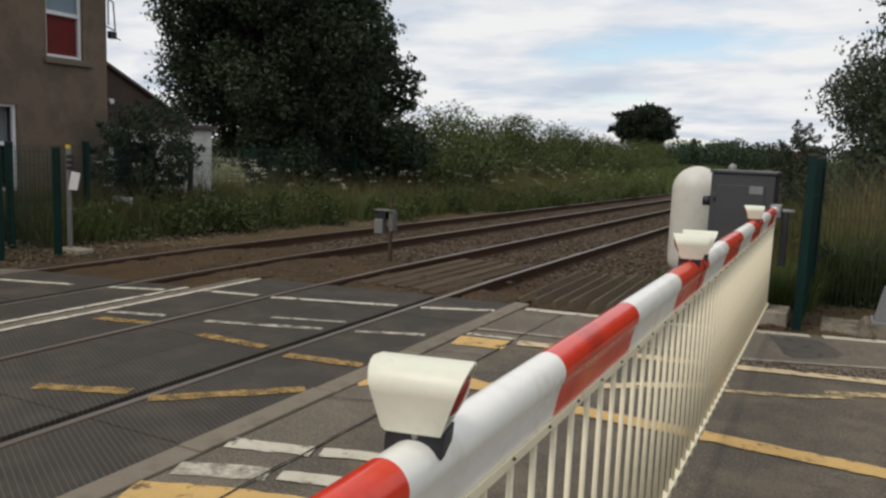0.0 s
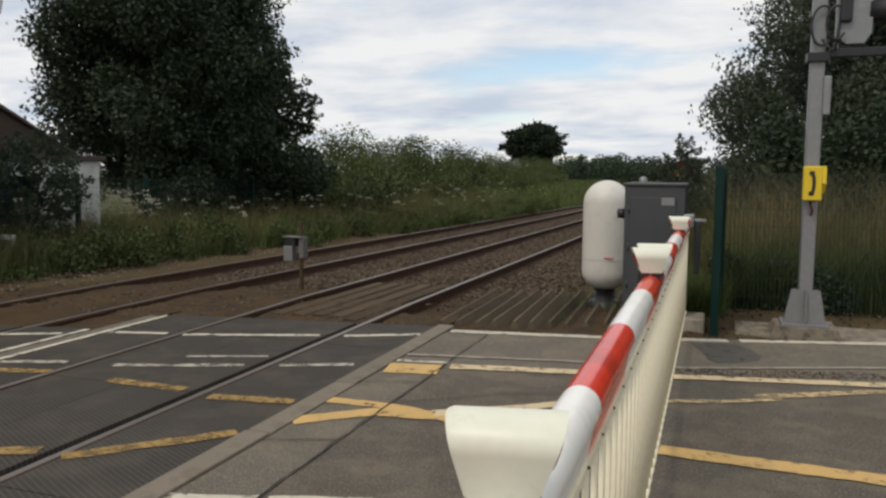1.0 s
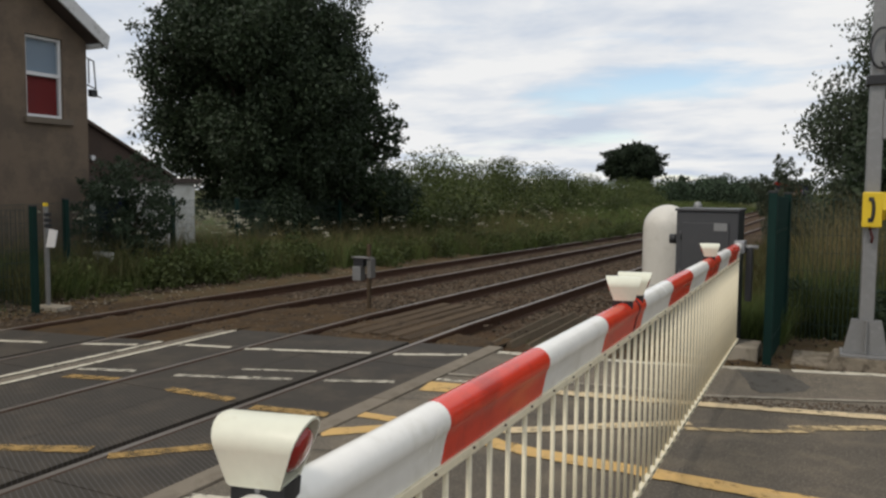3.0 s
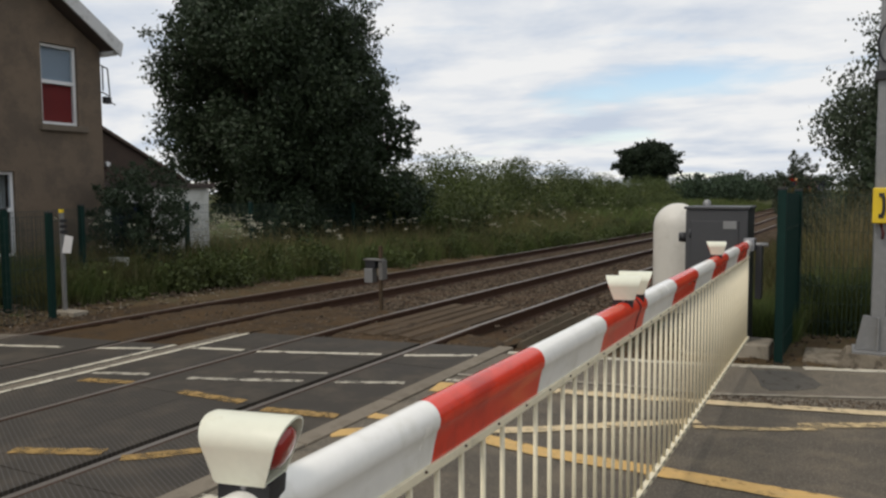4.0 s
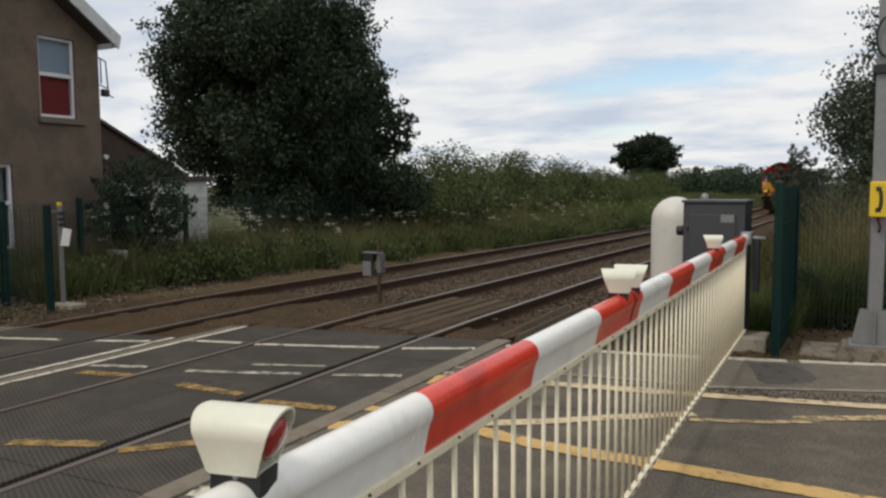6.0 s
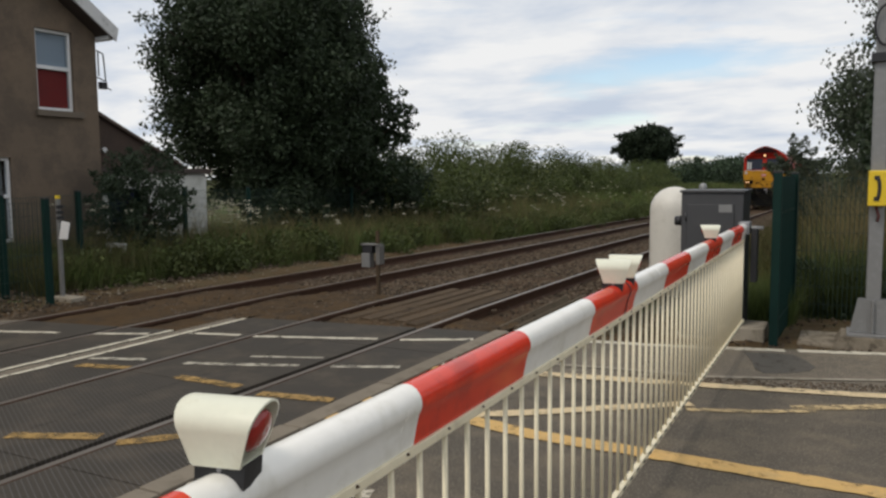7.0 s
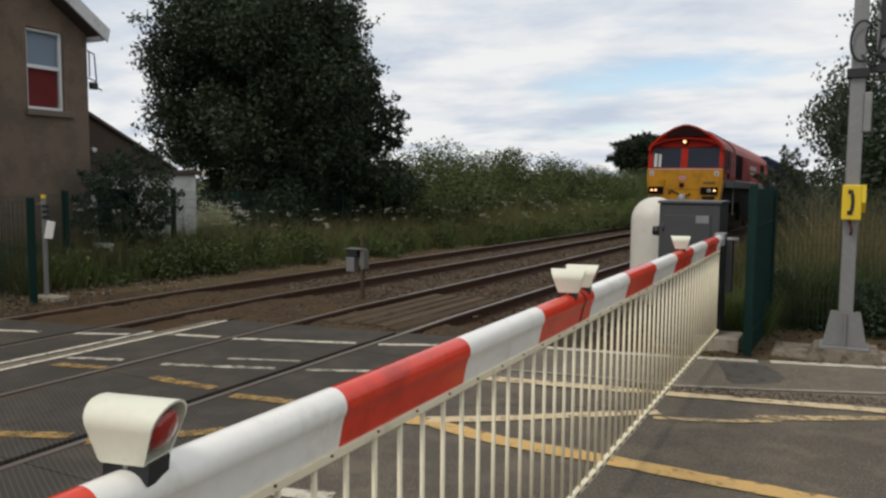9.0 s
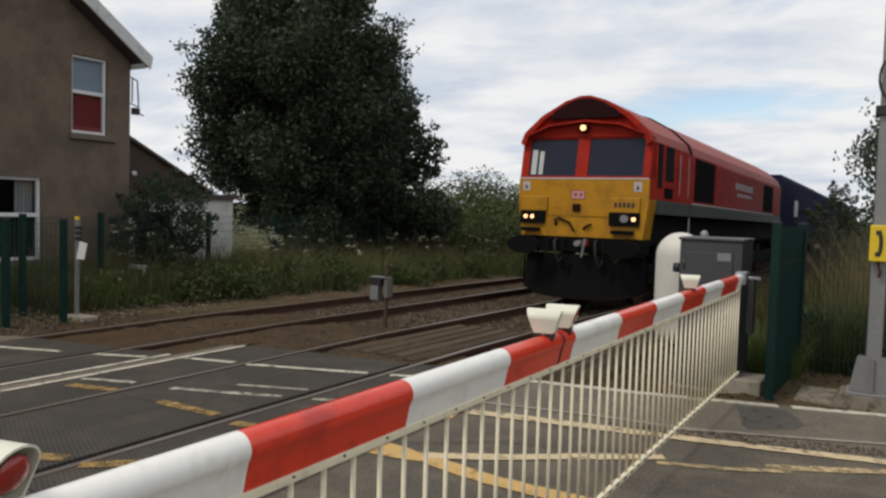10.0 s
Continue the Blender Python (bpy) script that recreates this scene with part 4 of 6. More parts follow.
def phone():
    p = thing("telephone_box", "yellow emergency telephone box with a black handset sign", "telephone", Matrix.Translation((0.955, 8.66, 1.545)))
    bm = B()
    box(bm, -0.085, 0.085, -0.10, 0.0, -0.17, 0.17, 0.012)
    part("case", bm, M["phone_yellow"], p)
    bm = B()
    prism(bm, [(0.0, -0.10), (0.0, 0.17), (-0.08, 0.17), (-0.1, 0.0)], 0.085, 0.12, axis="x")
    part("hood", bm, M["phone_yellow"], p)
    bm = B()
    pts = [(0.02 * math.cos(a) - 0.01, 0.10 * math.sin(a)) for a in np.linspace(-1.3, 1.3, 9)]
    pipe(bm, [(xa, -0.103, za) for xa, za in pts], 0.016)
    for s in (-1, 1):
        box(bm, -0.035, 0.01, -0.108, -0.101, s * 0.1 - 0.02, s * 0.1 + 0.02)
    part("handset_sign", bm, M["print_black"], p)
    bm = B()
    pipe(bm, [(-0.01, -0.02, -0.17), (0.0, -0.035, -0.22), (0.015, -0.03, -0.27), (0.005, -0.02, -0.32)], 0.012)
    part("cord", bm, M["strap"], p, "short dark cord")


phone()


# ---- fences ----
def mesh_fence(name, label, posts, top, wires, pale_first=False):
    f = thing(name, label, "fence")
    for x, y in posts:
        bm = B()
        z = float(ground_z(x, y))
        box(bm, x - 0.04, x + 0.04, y - 0.04, y + 0.04, z - 0.2, z + top, 0.006)
        p = part("post", bm, M["green_steel"], f)
        bm = B()
        box(bm, x - 0.044, x + 0.044, y - 0.044, y + 0.044, z + top, z + top + 0.02, 0.006)
        part("cap", bm, M["black_plastic"], p)
    for k, ((xa, ya), (xb, yb)) in enumerate(zip(posts, posts[1:])):
        a, b = Vector((xa, ya, float(ground_z(xa, ya)))), Vector((xb, yb, float(ground_z(xb, yb))))
        n = max(2, int((b - a).length / wires))
        bm = B()
        pales = pale_first and k == 0
        if pales:
            pb = B()
            prism(pb, [(-0.004, -0.036), (0.004, -0.036), (0.016, 0), (0.004, 0.036), (-0.004, 0.036), (0.008, 0)], 0.08, top - 0.03, axis="z")
            first = part("pale", pb, M["green_steel"], f)
            for i in range(1, 18):
                ob = first if i == 1 else new("pale", first.data)
                ob.parent = f
                ob.location = a.lerp(b, i / 18)
        else:
            for i in range(1, n):
                q = a.lerp(b, i / n)
                tube(bm, (q.x, q.y, q.z + 0.05), (q.x, q.y, q.z + top - 0.04), 0.0045 if pale_first else 0.003, None, 4, False)
        for j in range(2 if pales else 9):
            dz = 0.3 + 1.1 * j if pales else 0.05 + (top - 0.1) * j / 8
            tube(bm, (a.x, a.y, a.z + dz), (b.x, b.y, b.z + dz), 0.02 if pales else 0.0035, None, 4, False)
            if pales:
                part("cross_rail", bm, M["green_steel"], f)
                bm = B()
        if not pales:
            part("mesh", bm, M["green_wire"], f)


mesh_fence("fence", "dark green steel fence, pales at its end and mesh beyond", [(0.085, 8.42), (0.14, 10.15), (2.6, 10.6), (5.0, 11.0), (7.4, 11.4), (9.8, 11.8)], 1.80, 0.05, True)
mesh_fence("fence", "dark green mesh fence panel beside the far road", [(-9.2, 7.13), (-9.28, 6.34), (-9.5, 4.2), (-9.7, 2.0)], 1.52, 0.06)
mesh_fence("fence", "dark green mesh fence along the back of the verge", [(-10.5, 5.6), (-10.23, 7.15), (-10.81, 8.89), (-11.4, 10.65), (-11.98, 12.4), (-12.4, 14.9), (-12.7, 17.5), (-12.9, 20.1), (-13.0, 22.7)], 1.52, 0.06)


def marker_post():
    m = thing("marker_post", "thin grey post with a yellow cap and small pale sign", "post", Matrix.Translation((-9.46, 7.52, 0)))
    bm = B()
    box(bm, -0.025, 0.025, -0.025, 0.025, -0.2, 1.42, 0.004)
    part("shaft", bm, M["galv"], m)
    bm = B()
    box(bm, -0.026, 0.026, -0.026, 0.026, 1.42, 1.47, 0.004)
    part("cap", bm, M["phone_yellow"], m, "yellow cap")
    bm = B()
    prism(bm, [(0.02, 0.84), (0.2, 0.84), (0.27, 1.08), (0.1, 1.1)], -0.03, -0.015, axis="y")
    sg = part("sign", bm, M["upvc"], m, "small tilted white sign")
    bm = B()
    box(bm, -0.12, 0.35, -0.12, 0.12, -0.15, 0.0, 0.01)
    part("footing", bm, M["concrete"], m)
    bm = B()
    for z in (1.12, 1.2, 1.28):
        box(bm, 0.02, 0.05, -0.05, 0.05, z, z + 0.05, 0.003)
    part("clips", bm, M["black_plastic"], m)


marker_post()


def low_rack():
    r = thing("low_white_frame", "small low white wooden frame in the weeds", "frame", Matrix.Translation((-11.2, 9.95, 0.03)))
    for x in (-0.2, 0.2):
        bm = B()
        box(bm, x - 0.03, x + 0.03, -0.03, 0.03, -0.15, 0.42, 0.004)
        part("leg", bm, M["white_wall"], r)
    bm = B()
    box(bm, -0.24, 0.24, -0.035, 0.035, 0.42, 0.5, 0.005)
    part("top_bar", bm, M["white_wall"], r)


low_rack()


# ---- trackside box ----
def track_box():
    t = thing("trackside_box", "grey trackside equipment boxes on a rusty post", "equipment box", Matrix.Translation((-5.72, 10.17, 0.03)))
    bm = B()
    box(bm, 0.0, 0.05, 0.0, 0.05, -0.25, 0.84, 0.004)
    part("post", bm, M["timber_old"], t)
    bm = B()
    box(bm, -0.2, -0.05, -0.1, 0.04, 0.28, 0.5, 0.008)
    part("case", bm, M["galv"], t)
    bm = B()
    box(bm, -0.19, -0.01, -0.09, 0.03, 0.505, 0.62, 0.008)
    part("lamp_unit", bm, M["black_plastic"], t, "black upper unit")
    bm = B()
    box(bm, -0.21, 0.1, -0.11, 0.06, 0.625, 0.645, 0.005)
    part("lid", bm, M["box_grey"], t)
    bm = B()
    box(bm, 0.045, 0.12, -0.08, 0.06, 0.33, 0.62, 0.006)
    part("back_case", bm, M["box_grey"], t)


track_box()


# ---- house ----
def window(h, X, y0, y1, z0, z1, mid, label):
    bm = B()
    f = 0.055
    for a, b, c, d in ((y0, y0 + f, z0, z1), (y1 - f, y1, z0, z1), (y0 + f, y1 - f, z0, z0 + f), (y0 + f, y1 - f, z1 - f, z1), (y0 + f, y1 - f, mid - 0.035, mid + 0.035)):
        box(bm, X - 0.13, X - 0.06, a, b, c, d, 0.004)
    w = part("window", bm, M["upvc"], h, label)
    for c, d in ((z0 + f, mid - 0.035), (mid + 0.035, z1 - f)):
        bm = B()
        box(bm, X - 0.1, X - 0.094, y0 + f, y1 - f, c, d)
        p = part("pane", bm, M["pane"], w)
        p.visible_shadow = False
    bm = B()
    box(bm, X - 0.06, X + 0.07, y0 - 0.06, y1 + 0.16, z0 - 0.12, z0 - 0.003, 0.01)
    part("sill", bm, M["sill_stone"], w)
    return w


def house():
    h = thing("house", "brown rendered house with white window frames and a white bargeboard", "house", Matrix.Translation((0, 0.09, 0)))
    X, T, Y1 = -12.65, 0.3, 10.78
    bm = B()
    ys, zs = [0.0, 7.6, 8.88, 9.48, 10.25, Y1], [-0.4, 0.58, 2.1, 3.0, 4.5, 4.55]
    V = {(i, j, k): bm.verts.new((x, y, z)) for i, y in enumerate(ys) for j, z in enumerate(zs) for k, x in enumerate((X - T, X))}
    solid = {(i, j) for i in range(5) for j in range(5)} - {(1, 1), (3, 3)}
    for i, j in solid:
        for k in (0, 1):
            bm.faces.new((V[i, j, k], V[i + 1, j, k], V[i + 1, j + 1, k], V[i, j + 1, k]))
        for (di, dj), (p, q) in (((-1, 0), ((i, j), (i, j + 1))), ((1, 0), ((i + 1, j), (i + 1, j + 1))), ((0, -1), ((i, j), (i + 1, j))), ((0, 1), ((i, j + 1), (i + 1, j + 1)))):
            if (i + di, j + dj) not in solid and not (dj == 1 and j == 4):
                bm.faces.new((V[(*p, 0)], V[(*q, 0)], V[(*q, 1)], V[(*p, 1)]))
    peak = [bm.verts.new((x, 5.39, 8.12)) for x in (X - T, X)]
    for k in (0, 1):
        bm.faces.new([V[i, 5, k] for i in range(6)] + [peak[k]])
    bm.faces.new((V[5, 5, 0], V[5, 5, 1], peak[1], peak[0]))
    bm.faces.new((V[0, 5, 0], peak[0], peak[1], V[0, 5, 1]))
    part("gable_wall", bm, M["render_wall"], h)
    bm = B()
    box(bm, X - 8, X - T, Y1 - T, Y1, -0.4, 4.55)
    box(bm, X - 8, X - T, 0, T, -0.4, 4.55)
    box(bm, X - 8, X - 7.7, T, Y1 - T, -0.4, 4.55)
    part("side_walls", bm, M["render_wall"], h)
    # inner walls and floor: the gloom of unlit rooms is put into their near-black colour
    bm = B()
    box(bm, X - 7.6, X - T - 0.01, T + 0.01, Y1 - T - 0.01, 2.4, 2.7)
    box(bm, X - 2.2, X - 2.1, T + 0.01, Y1 - T - 0.01, -0.3, 4.5)
    part("inner_walls", bm, M["dark_room"], h)
    bm = B()
    prism(bm, [(11.02, 4.62), (5.39, 8.36), (5.39, 8.2), (10.98, 4.46)], X - 8.2, X + 0.34, axis="x")
    prism(bm, [(-0.24, 4.62), (5.39, 8.36), (5.39, 8.2), (-0.2, 4.46)], X - 8.2, X + 0.34, axis="x")
    part("roof", bm, M["slate"], h)
    for ya, yb, name in ((11.04, 10.98, "bargeboard"), (-0.26, -0.2, "bargeboard")):
        bm = B()
        prism(bm, [(ya, 4.67), (5.39, 8.42), (5.39, 8.17), (yb, 4.42)], X + 0.34, X + 0.38, axis="x")
        part(name, bm, M["barge"], h)
    bm = B()
    tube(bm, (X - 8, Y1 + 0.12, 4.48), (X + 0.3, Y1 + 0.12, 4.48), 0.055, None, 10)
    part("gutter", bm, M["barge"], h)
    w = window(h, X, 9.48, 10.25, 3.0, 4.5, 3.80, "white sash window with a red blind in its lower half")
    bm = B()
    box(bm, X - 0.135, X - 0.131, 9.50, 10.23, 3.02, 3.80)
    part("blind", bm, M["blind_red"], w, "dark red blind")
    # light blue-grey sheet just behind the upper pane
    bm = B()
    box(bm, X - 0.15, X - 0.145, 9.50, 10.23, 3.80, 4.48)
    part("upper_blind", bm, M["pane_grey"], w, "light blue-grey sheet behind the upper pane")
    w = window(h, X, 7.6, 8.88, 0.58, 2.1, 1.41, "white sash window with a pale curtain")
    bm = B()
    for i in range(10):
        y = 8.5 + 0.035 * i
        box(bm, X - 0.24 - 0.02 * (i % 2), X - 0.22 - 0.02 * (i % 2), y, y + 0.035, 1.42, 2.1)
    part("curtain", bm, M["curtain"], w, "pale hanging curtain")
    bm = B()
    box(bm, X - 0.26, X - 0.25, 7.6, 8.88, 0.5, 1.4)
    part("lower_blind", bm, M["green_steel"], w, "dark green lower blind")


house()


def wall_aerial():
    a = thing("wall_aerial", "thin black aerial bracket on the house corner", "aerial", Matrix.Translation((-12.65, 10.88, 0)))
    bm = B()
    for p, q in (((0, 0, 4.25), (0, 0.16, 4.2)), ((0, 0.16, 4.2), (0, 0.2, 3.66)), ((0, 0, 3.72), (0, 0.2, 3.66)), ((0, 0.04, 3.75), (0, 0.04, 4.24)), ((0, 0.02, 3.6), (0, 0.32, 3.5))):
        tube(bm, p, q, 0.014, None, 6)
    part("frame", bm, M["black_plastic"], a)
    bm = B()
    box(bm, -0.05, 0.05, 0.05, 0.2, 3.5, 3.64, 0.01)
    part("head", bm, M["black_plastic"], a)


wall_aerial()


def extension():
    e = thing("outbuilding", "low white outbuilding with a dark tiled lean-to roof", "outbuilding")
    X = -13.0
    bm = B()
    box(bm, X - 4, X, 10.79, 14.1, -0.4, 1.82)
    part("wall", bm, M["white_wall"], e)
    bm = B()
    box(bm, X - 4.1, X + 0.12, 10.79, 14.2, 1.82, 1.93, 0.01)
    part("fascia", bm, M["slate"], e, "dark flat roof edge")
    bm = B()
    prism(bm, [(10.79, 3.15), (13.35, 1.94), (10.79, 1.94)], X - 4, X - 0.02, axis="x")
    part("roof_gable", bm, M["tile_brown"], e)
    bm = B()
    prism(bm, [(10.79, 3.24), (13.5, 1.95), (13.42, 1.93), (10.79, 3.16)], X - 4, X + 0.06, axis="x")
    part("roof", bm, M["tile_brown"], e)
    bm = B()
    box(bm, X, X + 0.03, 11.3, 12.1, 0.55, 1.5, 0.01)
    part("window", bm, M["glass_dark"], e, "dark window")
    bm = B()
    tube(bm, (X + 0.02, 11.2, 2.3), (X + 0.1, 11.2, 2.3), 0.06, 0.05, 10)
    part("vent", bm, M["upvc"], e, "white round vent")


extension()


# ---- trees and green ----
def clump_points(rng, centres, radii, n):
    """Points filling the clumps, denser towards their skins, so that the outlines stay lumpy and firm."""
    vol = np.prod(radii, axis=1)
    k = rng.choice(len(centres), n, p=vol / vol.sum())
    d = rng.normal(size=(n, 3))
    d /= np.linalg.norm(d, axis=1)[:, None]
    return centres[k] + d * (rng.uniform(0.15, 1.0, n) ** 0.45)[:, None] * radii[k]


def tree(name, label, category, base, trunk_h, crown_z, rx, rz, n, leaf, mat, seed, clumps=60, droop=0.2, trunk=0.22, lump=0.3, lean=0.0, taper=0.0):
    rng = np.random.default_rng(seed)
    t = thing(name, label, category, Matrix.Translation(base))
    c = np.array([lean, 0, crown_z])
    g = np.arange(clumps) + 0.5
    zc, ac = 1 - 2 * g / clumps, g * 2.39996
    d = np.stack([np.sqrt(1 - zc * zc) * np.cos(ac), np.sqrt(1 - zc * zc) * np.sin(ac), zc], axis=1) + rng.normal(size=(clumps, 3)) * 0.16
    d /= np.linalg.norm(d, axis=1)[:, None]
    r = np.where(g % 3 < 1, rng.uniform(0.2, 0.6, clumps), rng.uniform(0.66, 0.86, clumps))
    tips = d * r[:, None] * np.array([rx, rx, rz])
    tips[:, :2] *= (1 - taper * tips[:, 2] / rz)[:, None]
    tips = tips + c
    bm = B()
    tube(bm, (0, 0, -0.4), (lean * 0.3, 0, trunk_h), trunk, trunk * 0.75, 12)
    tube(bm, (lean * 0.3, 0, trunk_h), (lean, 0, crown_z + rz * 0.4), trunk * 0.75, trunk * 0.2, 10)
    for i in range(0, clumps, 2):
        p = tips[i]
        z0 = trunk_h * rng.uniform(0.6, 1.0) + max(0.0, (p[2] - trunk_h) * 0.35)
        a = np.array([lean * 0.4, 0, z0])
        m = (a + p) / 2 + np.array([0, 0, 0.08 * rx])
        tube(bm, tuple(a), tuple(m), trunk * 0.32, trunk * 0.2, 6)
        tube(bm, tuple(m), tuple(p), trunk * 0.2, trunk * 0.05, 5)
    part("trunk", bm, M["bark"], t)
    radii = np.array([[rx, rx, rz]]) * lump * rng.uniform(0.6, 1.15, (clumps, 1)) * np.array([[1, 1, 0.8]])
    pts = clump_points(rng, tips, radii, n)
    # a few stray sprays outside the lumps
    k = rng.integers(0, clumps, clumps * 3)
    spray = tips[k] + (tips[k] - c) / (np.linalg.norm(tips[k] - c, axis=1)[:, None] + 1e-6) * rng.uniform(0.8, 1.25, (len(k), 1)) * radii[k]
    sp = (spray[:, None, :] + rng.normal(size=(len(k), 14, 3)) * rx * 0.035).reshape(-1, 3)
    pts = np.concatenate([pts, sp])
    pts = pts[pts[:, 2] > 0.15]
    v, f = leaves(rng, pts, leaf, droop)
    from_arrays("crown", v, f, mat, t)
    return t


def hedge(name, label, line, width, height, n, leaf, mat, seed, base=0.0, vary=0.45, category="hedge"):
    """A ragged hedge along the points: many leaf clumps of uneven height."""
    rng = np.random.default_rng(seed)
    pts = np.array(line, dtype=float)
    seg = np.linalg.norm(np.diff(pts, axis=0), axis=1)
    cum = np.concatenate([[0], np.cumsum(seg)])
    m = int(cum[-1] / (width * 0.22)) + 6
    s = rng.uniform(0, cum[-1], m)
    cx = np.interp(s, cum, pts[:, 0]) + rng.uniform(-0.5, 0.5, m) * width
    cy = np.interp(s, cum, pts[:, 1]) + rng.uniform(-0.5, 0.5, m) * width
    wave = 0.5 + 0.25 * np.sin(s * 0.83 + seed) + 0.25 * np.sin(s * 0.31 + 2.1 * seed)
    hh = height * (1 - vary * (0.55 * rng.uniform(0, 1, m) + 0.45 * wave))
    rr = width * rng.uniform(0.16, 0.34, m)
    gz = ground_z(cx, cy) + base
    cs = np.concatenate([np.stack([cx, cy, gz + hh * 0.35], axis=1), np.stack([cx + rng.normal(size=m) * rr * 0.4, cy + rng.normal(size=m) * rr * 0.4, gz + hh * 0.72], axis=1)])
    ra = np.concatenate([np.stack([rr, rr, hh * 0.4], axis=1), np.stack([rr * 0.75, rr * 0.75, hh * 0.3], axis=1)])
    p = clump_points(rng, cs, ra, n)
    v, f = leaves(rng, p, leaf, 0.1)
    return tagged(from_arrays(name, v, f, mat), label, category, kind="stuff")


tree("broadleaf_tree", "large dense dark green broadleaf tree behind the verge", "tree", (-14.8, 18.65, 0), 1.6, 4.9, 3.62, 4.65, 175000, 0.115, M["leaf_tree"], 3, clumps=170, trunk=0.32, lump=0.24, taper=0.05)
tree("side_tree", "smaller leafy tree growing against the large one", "tree", (-13.6, 21.5, 0), 1.0, 2.9, 2.1, 2.7, 14000, 0.15, M["leaf_shrub"], 13, clumps=36, trunk=0.14, lump=0.32, taper=0.3)
tree("dark_tree", "dense dark tree behind the mesh fence and pole", "tree", (9.2, 25, 0), 2.0, 5.2, 5.0, 5.0, 95000, 0.11, M["leaf_tree"], 28, clumps=110, trunk=0.25, lump=0.27)
tree("elder_bush", "dark leafy bush in front of the white outbuilding", "bush", (-11.42, 10.7, -0.05), 0.5, 1.3, 1.0, 1.15, 8500, 0.065, M["leaf_elder"], 14, clumps=52, trunk=0.04, lump=0.25, droop=0.6)
hedge("undergrowth", "dark undergrowth beneath the trees", [(-13.5, 16.4), (-13.8, 19), (-13.8, 24)], 2.2, 2.2, 34000, 0.11, M["leaf_tree"], 16)
hedge("hedge", "long ragged green hedge of shrubs beside the line", [(-15, 25), (-17, 40), (-20, 70), (-24, 120), (-30, 200)], 5.5, 4.0, 205000, 0.125, M["leaf_hedge"], 11, vary=0.55)
hedge("pale_shrubs", "pale green elder shrubs standing in the hedge", [(-13.6, 25.5), (-15.5, 40), (-18, 66), (-22, 115)], 4.0, 3.0, 11000, 0.12, M["leaf_light"], 18, vary=0.75)
hedge("bramble_bank", "low brambles and weeds at the foot of the hedge", [(-12.2, 23), (-13, 34), (-14.5, 55), (-17, 90)], 2.8, 1.9, 60000, 0.11, M["leaf_hedge"], 17, vary=0.7)
tree("distant_tree", "round dark distant tree standing above the hedge", "tree", (-33.2, 150, 0.3), 2.0, 6.7, 5.2, 4.0, 30000, 0.45, M["leaf_dark"], 8, clumps=90, lump=0.42)
hedge("far_woods", "distant line of dark trees", [(-60, 260), (-20, 250), (20, 240), (60, 200)], 16, 9, 24000, 0.8, M["leaf_far"], 21)
hedge("line_shrubs", "shrubs beside the line far along the track", [(-16, 95), (-15, 150), (-12, 210)], 6, 4.2, 22000, 0.4, M["leaf_far"], 22)
hedge("line_shrubs", "shrubs on the near side of the line, far off", [(1.5, 60), (2.5, 110), (0, 200)], 4, 3.0, 16000, 0.3, M["leaf_hedge"], 23)
tree("birch_tree", "drooping birch tree with thin grey-green foliage", "tree", (5.65, 30, 0), 3.0, 5.0, 6.0, 7.2, 190000, 0.125, M["leaf_birch"], 6, clumps=230, droop=1.6, lump=0.19, taper=0.42)
tree("sapling", "slender sapling with sparse leaves beside the line", "tree", (-1.45, 38, -0.4), 0.8, 2.2, 1.25, 1.6, 5200, 0.1, M["leaf_birch"], 26, clumps=44, trunk=0.05, lump=0.2)
hedge("line_bushes", "leafy bushes beside the line behind the gate post", [(-1.3, 36), (-0.5, 42), (1.5, 46)], 2.2, 2.7, 15000, 0.1, M["leaf_birch"], 29, vary=0.6, category="bushes")
hedge("dark_shrubs", "dark dense shrubs and trees behind the mesh fence", [(1.8, 22), (4, 19), (8, 17), (14, 16)], 3.0, 4.8, 60000, 0.14, M["leaf_tree"], 12, category="shrubs")
hedge("nettles", "dark green nettles along the mesh fence", [(0.4, 10.9), (3, 11.25), (9, 12.2)], 1.2, 1.05, 42000, 0.06, M["leaf_shrub"], 27, vary=0.8, category="weeds")


def grass_field(name, label, x0, x1, y0, y1, n, h, mat, seed, width=0.006, keep=None, category="grass"):
    rng = np.random.default_rng(seed)
    b = np.stack([rng.uniform(x0, x1, n), y0 + (y1 - y0) * rng.uniform(0, 1, n) ** 1.5], axis=1)
    if keep is not None:
        b = b[keep(b[:, 0], b[:, 1])]
    # tufts: density falls off in patches
    tuft = np.sin(b[:, 0] * 3.1 + 1.3 * np.sin(b[:, 1] * 1.7)) * np.sin(b[:, 1] * 2.3 + 2 * np.sin(b[:, 0] * 1.1))
    b = b[tuft > rng.uniform(-1.1, 0.5, len(b))]
    bases = np.concatenate([b, ground_z(b[:, 0], b[:, 1])[:, None] - 0.02], axis=1)
    v, f = blades(rng, bases, h, width)
    return tagged(from_arrays(name, v, f, mat), label, category, kind="stuff")


def verge_line(x, y):
    return x < -9.9 + 0.08 * np.clip(y - 9.0, 0, 17)


